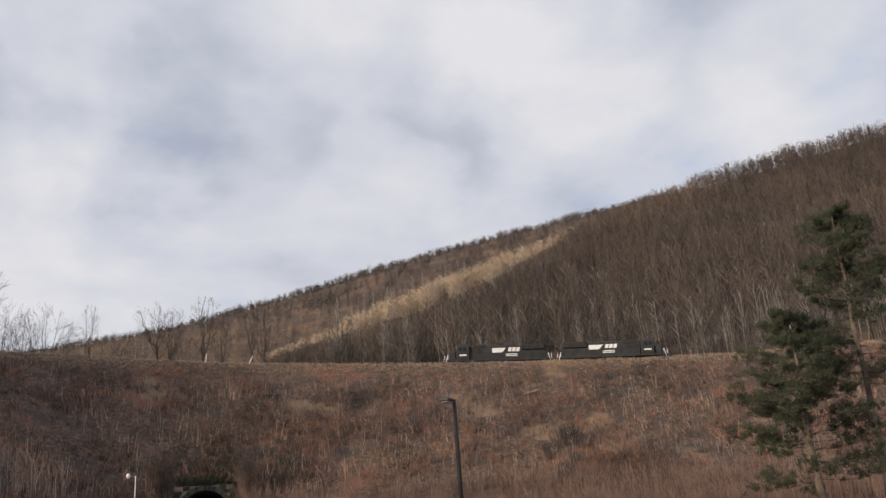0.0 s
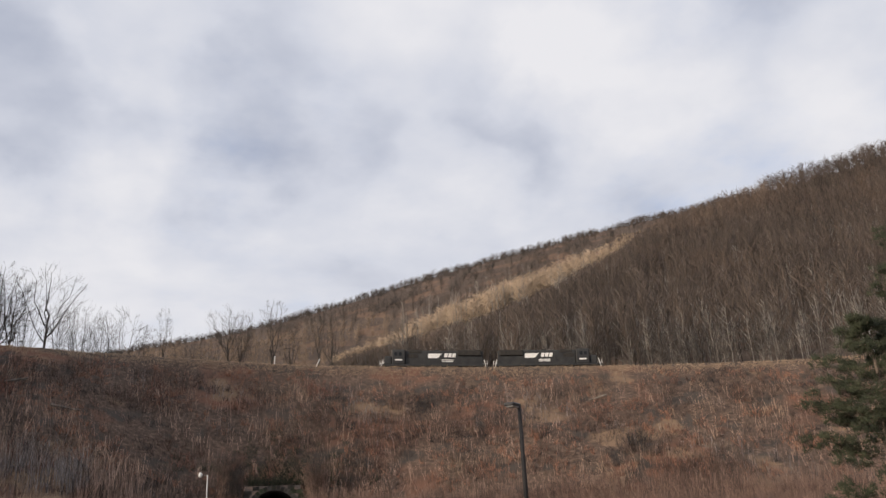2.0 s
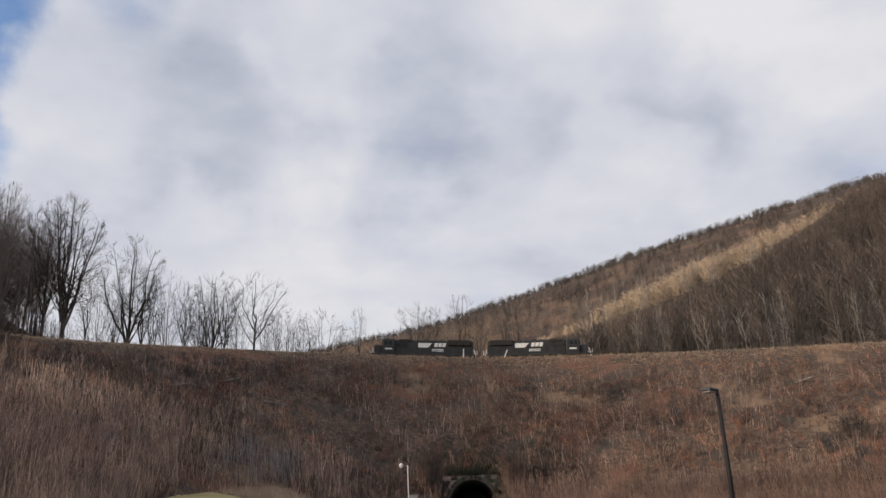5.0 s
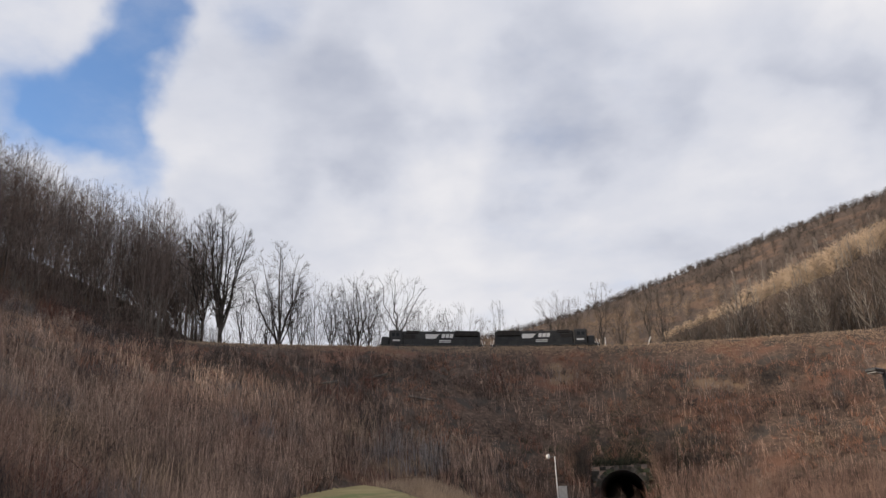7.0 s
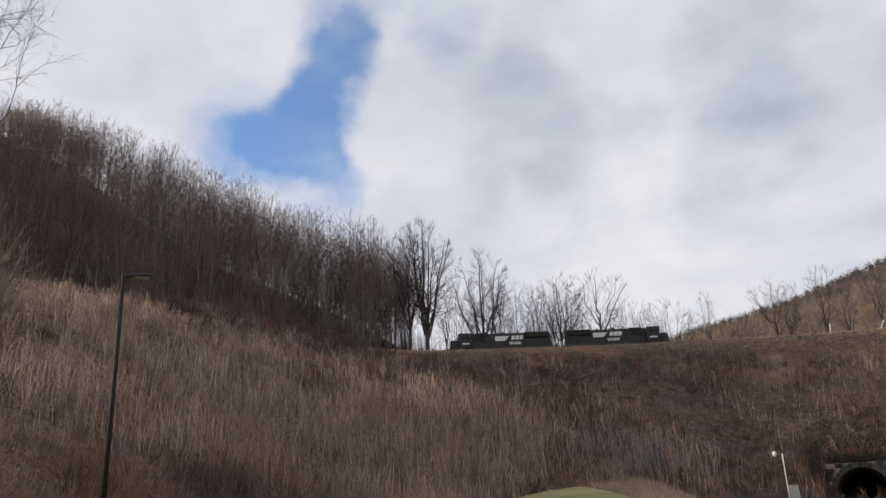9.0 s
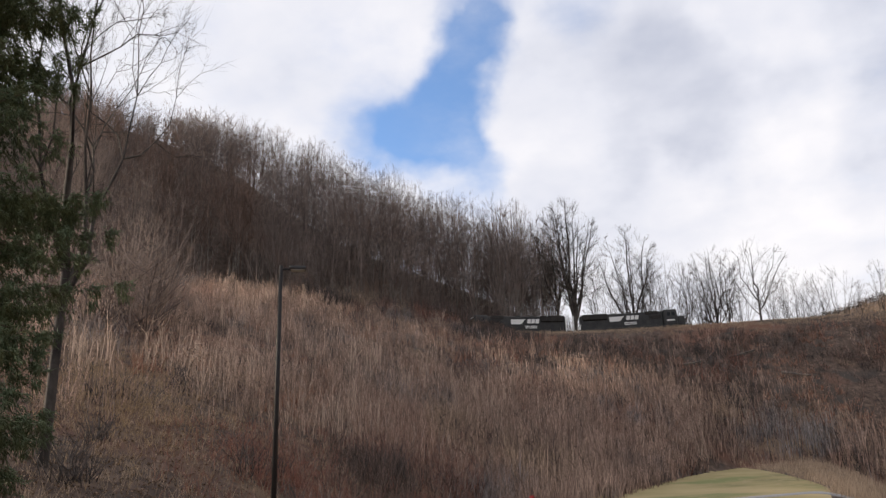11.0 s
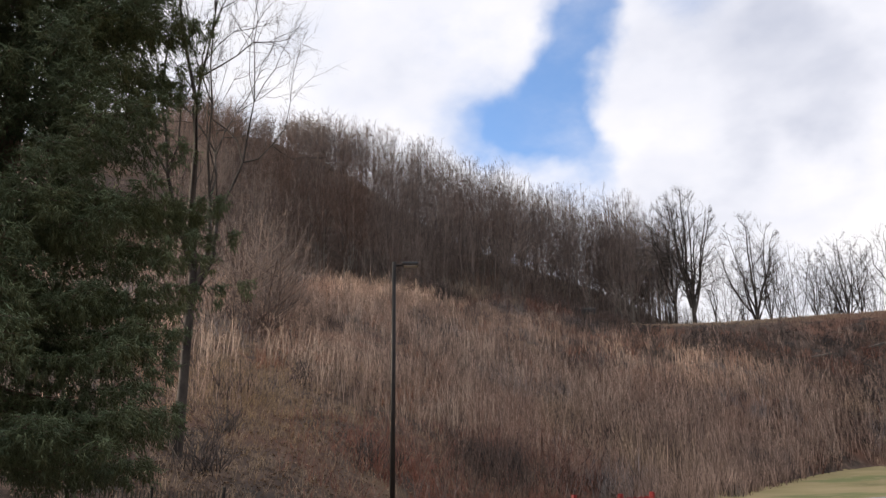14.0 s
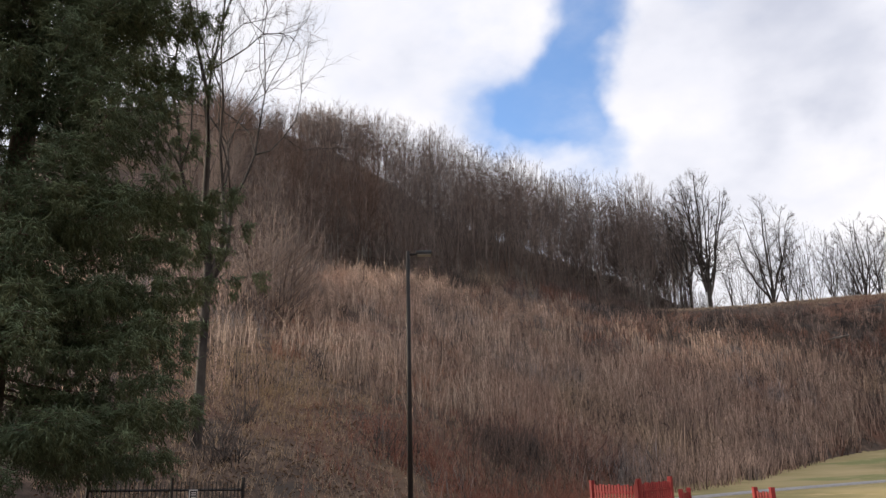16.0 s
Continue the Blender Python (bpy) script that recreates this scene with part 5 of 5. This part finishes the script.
def build_lamp_post(az, r, top, arm_side, label, turn=0):
    at = spot(az, r)
    h = top - at.z
    thing = tagged(new("street_lamp"), label, "street lamp", "parking lamps")
    thing.matrix_basis = Matrix.Translation(at) @ pose(0, 0, 0, 0, 0, az + turn)
    bm = bmesh.new()
    rod(bm, (0, 0, 0.5), (0, 0, h), 0.085, 0.06, 14)
    part("pole", bm, POLE, thing, smooth=True)
    bm = bmesh.new()
    rod(bm, (0, 0, -0.3), (0, 0, 0.55), 0.3, 0.28, 18)
    part("footing", bm, PAVING, thing, "round concrete footing")
    bm = bmesh.new()
    rod(bm, (0, 0, h - 0.12), (arm_side * 0.3, 0, h - 0.1), 0.035, 0.035, 8)
    part("arm", bm, POLE, thing)
    head = part("lamp_head", boxes((min(arm_side * 0.26, arm_side * 0.8), max(arm_side * 0.26, arm_side * 0.8), -0.17, 0.17, h - 0.13, h - 0.02), bevel=0.03), HEAD, thing)
    part("lens", boxes((min(arm_side * 0.32, arm_side * 0.76), max(arm_side * 0.32, arm_side * 0.76), -0.13, 0.13, h - 0.155, h - 0.134)), GREYBOX, head)


build_lamp_post(36.65, 26, EYE[2] + 26 * math.tan(radians(17.35)), 1, "tall black parking lamp with a flat lamp head")
build_lamp_post(-27.75, 27, EYE[2] + 27 * math.tan(radians(7.85)), -1, "dark parking lamp with a flat lamp head", 66)


def build_white_lamp():
    at = spot(-6.85, 101)
    top = EYE[2] + 101 * math.tan(radians(4.07)) - at.z
    thing = tagged(new("lamp_post"), "slim white lamp post with a white globe on a short arm", "lamp post")
    thing.matrix_basis = Matrix.Translation(at) @ pose(0, 0, 0, 0, 0, -6.85)
    bm = bmesh.new()
    rod(bm, (0, 0, -0.3), (0, 0, top), 0.07, 0.06, 10)
    part("pole", bm, WHITE, thing)
    bm = bmesh.new()
    rod(bm, (0, 0, top - 0.1), (-0.75, 0, top + 0.1), 0.018, 0.018, 6)
    part("arm", bm, GREYBOX, thing)
    bm = bmesh.new()
    bmesh.ops.create_uvsphere(bm, u_segments=12, v_segments=8, radius=0.27, matrix=Matrix.Translation((-0.78, 0, top + 0.02)) @ Matrix.Diagonal((0.8, 0.8, 1.1, 1)))
    part("globe", bm, WHITE, thing, smooth=True)
    at = spot(-7.2, 103)
    box_thing = tagged(new("utility_cabinet"), "pale grey utility cabinet beside the lamp post", "cabinet")
    box_thing.matrix_basis = Matrix.Translation(at) @ pose(0, 0, 0, 0, 0, -7)
    top = EYE[2] + 103 * math.tan(radians(2.1)) - at.z
    part("body", boxes((-0.5, 0.5, -0.35, 0.35, -0.2, top), bevel=0.03), GREYBOX, box_thing)
    part("roof", boxes((-0.56, 0.56, -0.41, 0.41, top, top + 0.08), bevel=0.02), GREYBOX, box_thing)


build_white_lamp()


def build_markers():
    for p, lean, h in ((-10.98, 3, 1.6), (-13.85, 24, 1.5), (16.45, 0, 2.9), (15.95, 2, 2.9)):
        r = float(track_r(p)) - 8.3
        at = spot(p, r)
        bm = bmesh.new()
        rod(bm, (0, 0, -0.3), (0, 0, h), 0.1, 0.09, 8)
        ob = part("marker_post", bm, WHITE)
        ob.matrix_basis = Matrix.Translation(at) @ pose(0, 0, 0, 0, 0, p) @ pose(0, 0, 0, 0, lean, 0)
        tagged(ob, "leaning white lineside marker post" if lean > 10 else "upright white lineside marker post", "post", "lineside posts")
    p = -50.45
    r = 168.0
    at = spot(p, r)
    top = EYE[2] + r * math.tan(radians(10.95)) - at.z
    thing = tagged(new("signal_mast"), "white wooden mast with two sloping struts", "mast")
    thing.matrix_basis = Matrix.Translation(at) @ pose(0, 0, 0, 0, 0, p)
    bm = bmesh.new()
    rod(bm, (0, 0, -0.3), (0, 0, top), 0.2, 0.17, 8)
    part("mast", bm, WHITE, thing)
    for s in (-1, 1):
        bm = bmesh.new()
        rod(bm, (0, 0, top - 0.7), (s * 4, 0, top - 2.0), 0.07, 0.07, 6)
        part("strut", bm, TIE, thing)


build_markers()


def build_logs():
    for p, r, length, turn in ((5.5, 132, 6.0, -15), (2.0, 124, 4.0, 25), (8.8, 121, 5.0, -8), (7.0, 104, 4.0, 12), (-33, 140, 4.0, -20)):
        at = spot(p, r, 0.35)
        bm = bmesh.new()
        rod(bm, (-length / 2, 0, 0), (length / 2, 0, 0.2), 0.2, 0.12, 9)
        rod(bm, (length * 0.1, 0, 0.1), (length * 0.22, 0.2, 0.75), 0.06, 0.03, 6)
        ob = part("fallen_log", bm, BARK)
        ob.matrix_basis = Matrix.Translation(at) @ pose(0, 0, 0, 0, 0, p) @ pose(0, 0, 0, 0, turn * 0.4, turn)
        tagged(ob, "weathered grey log lying on the brushy slope", "log", "fallen logs")


build_logs()


def fence_run(name, a, b, gap, h, mat, label, picket):
    """Fence between two (phi, r) places: posts, rails and pickets as parts."""
    A, B = spot(*a), spot(*b)
    d = B - A
    flat = Vector((d.x, d.y, 0))
    L = flat.length
    thing = tagged(new(name), label, "fence")
    thing.matrix_basis = Matrix.Translation(A) @ Matrix.Rotation(math.atan2(d.y, d.x), 4, "Z")
    rise = d.z / L
    w, t = picket
    me = None
    n = int(L / gap)
    for k in range(n + 1):
        x = k * gap
        if me is None:
            ob = part("picket", boxes((-w / 2, w / 2, -t / 2, t / 2, 0.1, h), bevel=min(w, t) * 0.2), mat, thing)
            me = ob.data
        else:
            ob = new("picket", me)
            ob.parent = thing
        ob.location = (x, 0, rise * x + 0.02 * math.sin(k * 2.3))
    for z in (0.25, h - 0.2):
        bm = bmesh.new()
        rod(bm, (-0.02, t, z), (L + 0.02, t, z + rise * L), 0.03 if w < 0.05 else 0.045, n=4)
        part("rail", bm, mat, thing)
    for x in np.arange(0, L + 0.1, max(L / max(1, round(L / 2.4)), 0.5)):
        x = float(x)
        q = 0.035 if w < 0.05 else 0.06
        part("post", boxes((x - q, x + q, -q, q, rise * x - 0.2, rise * x + h + 0.12), bevel=0.01), mat, thing)
    return thing


fence_run("iron_fence", (57.0, 21.5), (47.6, 24.0), 0.12, 1.5, IRON, "black iron picket fence at the foot of the slope", (0.022, 0.022))


def build_fence_sign():
    a, b = spot(50.9, 22.95), spot(50.2, 23.15)
    d = b - a
    thing = tagged(new("fence_sign"), "small black sign with a white border on the iron fence", "sign")
    thing.matrix_basis = Matrix.Translation((a.x + 0.03, a.y - 0.06, EYE[2] + 0.30)) @ Matrix.Rotation(math.atan2(d.y, d.x), 4, "Z")
    part("border", boxes((0, 0.26, -0.012, 0, 0, 0.3), bevel=0.004), WHITE, thing)
    part("panel", boxes((0.025, 0.235, -0.018, -0.0125, 0.025, 0.275)), IRON, thing)
    for z in (0.1, 0.16, 0.21):
        part("lettering_bar", boxes((0.06, 0.2, -0.022, -0.0185, z, z + 0.025)), WHITE, thing)


build_fence_sign()


def build_red_fences():
    for a, b in (((24.6, 25.4), (21.65, 23.8)), ((21.6, 23.8), (19.6, 25.5)), ((14.5, 24.6), (13.5, 23.9)), ((19.0, 26.5), (18.5, 27.5))):
        A = spot(*a)
        h = EYE[2] + a[1] * math.tan(radians(1.25 if a[0] > 19.5 else 0.55)) - A.z
        fence_run("picket_fence", a, b, 0.135, h, RED, "red painted wooden picket fence", (0.095, 0.025))


build_red_fences()

# ---- locomotives ----
LOCO = 22.6


def build_locomotive(flip):
    """Long hood towards +x, cab towards -x."""
    thing = tagged(new("locomotive"), "black six-axle diesel locomotive with white side emblem", "locomotive", "locomotives")
    H = LOCO / 2

    def add(name, mat, *b, bevel=0.04, label="", parent=thing):
        return part(name, boxes(*b, bevel=bevel), mat, parent, label)

    add("underframe", DARK, (-H + 0.7, H - 0.7, -1.5, 1.5, 1.25, 1.62))
    add("fuel_tank", DARK, (-2.9, 3.1, -1.45, 1.45, 0.45, 1.24), bevel=0.18)
    add("hood", BLACK, (-5.6, H - 1.5, -0.95, 0.95, 1.62, 4.45), bevel=0.14)
    add("walkway_skirt", BLACK, (-H + 1.2, H - 1.2, -1.56, 1.56, 1.3, 1.66), bevel=0.02)
    cab = add("cab", BLACK, (-8.2, -5.62, -1.52, 1.52, 1.62, 4.55), bevel=0.16)
    add("nose", BLACK, (-9.7, -8.22, -1.1, 1.1, 1.62, 3.35), bevel=0.2)
    for y in (-1.53, 1.5):
        for x in (-7.75, -6.9):
            add("side_window", GLASS, (x, x + 0.62, y, y + 0.03, 3.3, 4.0), bevel=0, parent=cab)
    add("windscreen", GLASS, (-8.23, -8.2, -1.2, 1.2, 3.5, 4.2), bevel=0, parent=cab)
    add("number_board", WHITE, (-8.26, -8.205, -0.95, -0.45, 4.24, 4.42), (-8.26, -8.205, 0.45, 0.95, 4.24, 4.42), bevel=0, parent=cab)
    add("headlight", WHITE, (-8.27, -8.205, -0.28, 0.28, 4.24, 4.44), bevel=0.02, parent=cab)
    add("air_intake", DARK, (-5.3, -3.1, -1.02, 1.02, 3.0, 3.75), bevel=0.03, label="dark louvred air intake behind the cab")
    radiator = add("radiator", DARK, (H - 6.6, H - 1.9, -1.3, 1.3, 3.4, 4.52), bevel=0.12, label="flared dark radiator housing")
    for y in (-1.32, 1.305):
        add("radiator_grille", DARK, (H - 6.3, H - 2.2, y, y + 0.015, 3.5, 4.2), bevel=0, parent=radiator)
    add("dynamic_brake_hatch", DARK, (-4.9, -2.4, -1.05, 1.05, 3.9, 4.56), bevel=0.1)
    add("exhaust_stack", DARK, (0.2, 1.1, -0.35, 0.35, 4.4, 4.75), bevel=0.05)
    for x in (3.5, 5.6, 7.4):
        bm = bmesh.new()
        rod(bm, (x - 0.02, 0, 4.42), (x - 0.02, 0, 4.64), 0.55, 0.5, 14)
        part("fan", bm, DARK, thing)
    for y in (-1, 1):
        s = y
        # emblem: a white band that sweeps down, a block of two strokes beside it, bars below
        u0 = -1.1 if s < 0 else -4.4

        def plate(name, pts, label=""):
            bm = bmesh.new()
            face = [bm.verts.new((-s * (u0 + a), s * 0.965, b)) for a, b in pts]
            fc = bm.faces.new(face)
            for v in bmesh.ops.extrude_face_region(bm, geom=[fc])["geom"]:
                if isinstance(v, bmesh.types.BMVert):
                    v.co.y += s * 0.015
            bmesh.ops.recalc_face_normals(bm, faces=bm.faces)
            part(name, bm, WHITE, thing, label)

        plate("emblem_band", [(0, 3.85), (2.9, 3.85), (2.55, 3.66), (2.32, 3.36), (2.1, 3.08), (1.8, 2.95), (0, 2.95)], "white swept band")
        for a in (3.15, 3.95, 4.75):
            plate("emblem_stroke", [(a + 0.14, 3.9), (a + 0.8, 3.9), (a + 0.62, 3.12), (a - 0.04, 3.12)])
        for z0 in (2.5, 2.2):
            plate("lettering_bar", [(2.7, z0 + 0.18), (5.0, z0 + 0.18), (5.0, z0), (2.7, z0)])
        yc = (s * 1.525, s * 1.54) if s > 0 else (s * 1.54, s * 1.525)
        add("number_bar", WHITE, (-7.6, -6.2, *yc, 2.35, 2.62), bevel=0, parent=cab)
        # handrail
        bm = bmesh.new()
        for x in np.arange(-5.2, H - 1.2, 1.5):
            rod(bm, (float(x), s * 1.5, 1.6), (float(x), s * 1.5, 2.7), 0.022, n=5)
        rod(bm, (-5.4, s * 1.5, 2.7), (H - 1.4, s * 1.5, 2.7), 0.022, n=5)
        part("handrail", bm, DARK, thing)
    for x, d in ((-H + 0.75, -1), (H - 0.75, 1)):
        add("pilot", DARK, (x - 0.12, x + 0.12, -1.5, 1.5, 0.35, 1.3))
        for y in (-1.45, 1.45):
            bm = bmesh.new()
            rod(bm, (x - d * 0.1, y, 0.6), (x - d * 0.65, y, 2.6), 0.07, n=6)
            rod(bm, (x, y, 0.6), (x, y, 2.4), 0.05, n=6)
            part("step_rail", bm, WHITE, thing, "white end handrail")
        bm = bmesh.new()
        rod(bm, (x, 0, 0.85), (x + d * 0.62, 0, 0.85), 0.13, n=8)
        part("coupler", bm, DARK, thing)
    for bx in (-6.6, 6.6):
        truck = add("bogie", DARK, (bx - 2.7, bx + 2.7, -1.2, -0.95, 0.45, 1.0), (bx - 2.7, bx + 2.7, 0.95, 1.2, 0.45, 1.0), (bx - 0.4, bx + 0.4, -0.95, 0.95, 0.5, 1.2))
        for dx in (-2.05, 0, 2.05):
            for y in (-0.76, 0.76):
                bm = bmesh.new()
                rod(bm, (bx + dx, y - 0.07, 0.51), (bx + dx, y + 0.07, 0.51), 0.51, n=20)
                part("wheel", bm, STEEL, truck)
    return thing


front, rear = build_locomotive(False), build_locomotive(True)


def motions():
    for thing, back, turn in ((front, 0.5, 0), (rear, 1.5, 180)):
        rows = []
        for k in range(33):
            t = k * 0.5
            lead = -27.03 + 4.5 * t + 0.016 * t * t
            p = lead
            for _ in range(3):
                p = lead - math.degrees(LOCO * back / float(track_r(p)))
            q = LOCO / 2 * 0.7

            def on(a):
                r = float(track_r(a))
                return Vector((-r * math.sin(radians(a)), r * math.cos(radians(a)), float(track_z(a))))
            da = math.degrees(q / float(track_r(p)))
            ahead, behind = on(p + da), on(p - da)
            d = behind - ahead
            tilt = math.degrees(math.atan2(d.z, math.hypot(d.x, d.y)))
            c = (ahead + behind) / 2
            m = Matrix.Translation(c) @ pose(0, 0, 0, 0, 0, math.degrees(math.atan2(d.y, d.x))) @ pose(0, 0, 0, 0, -tilt, 0) @ pose(0, 0, 0, 0, 0, turn)
            rows.append((t, m))
        walk(thing, rows)


motions()
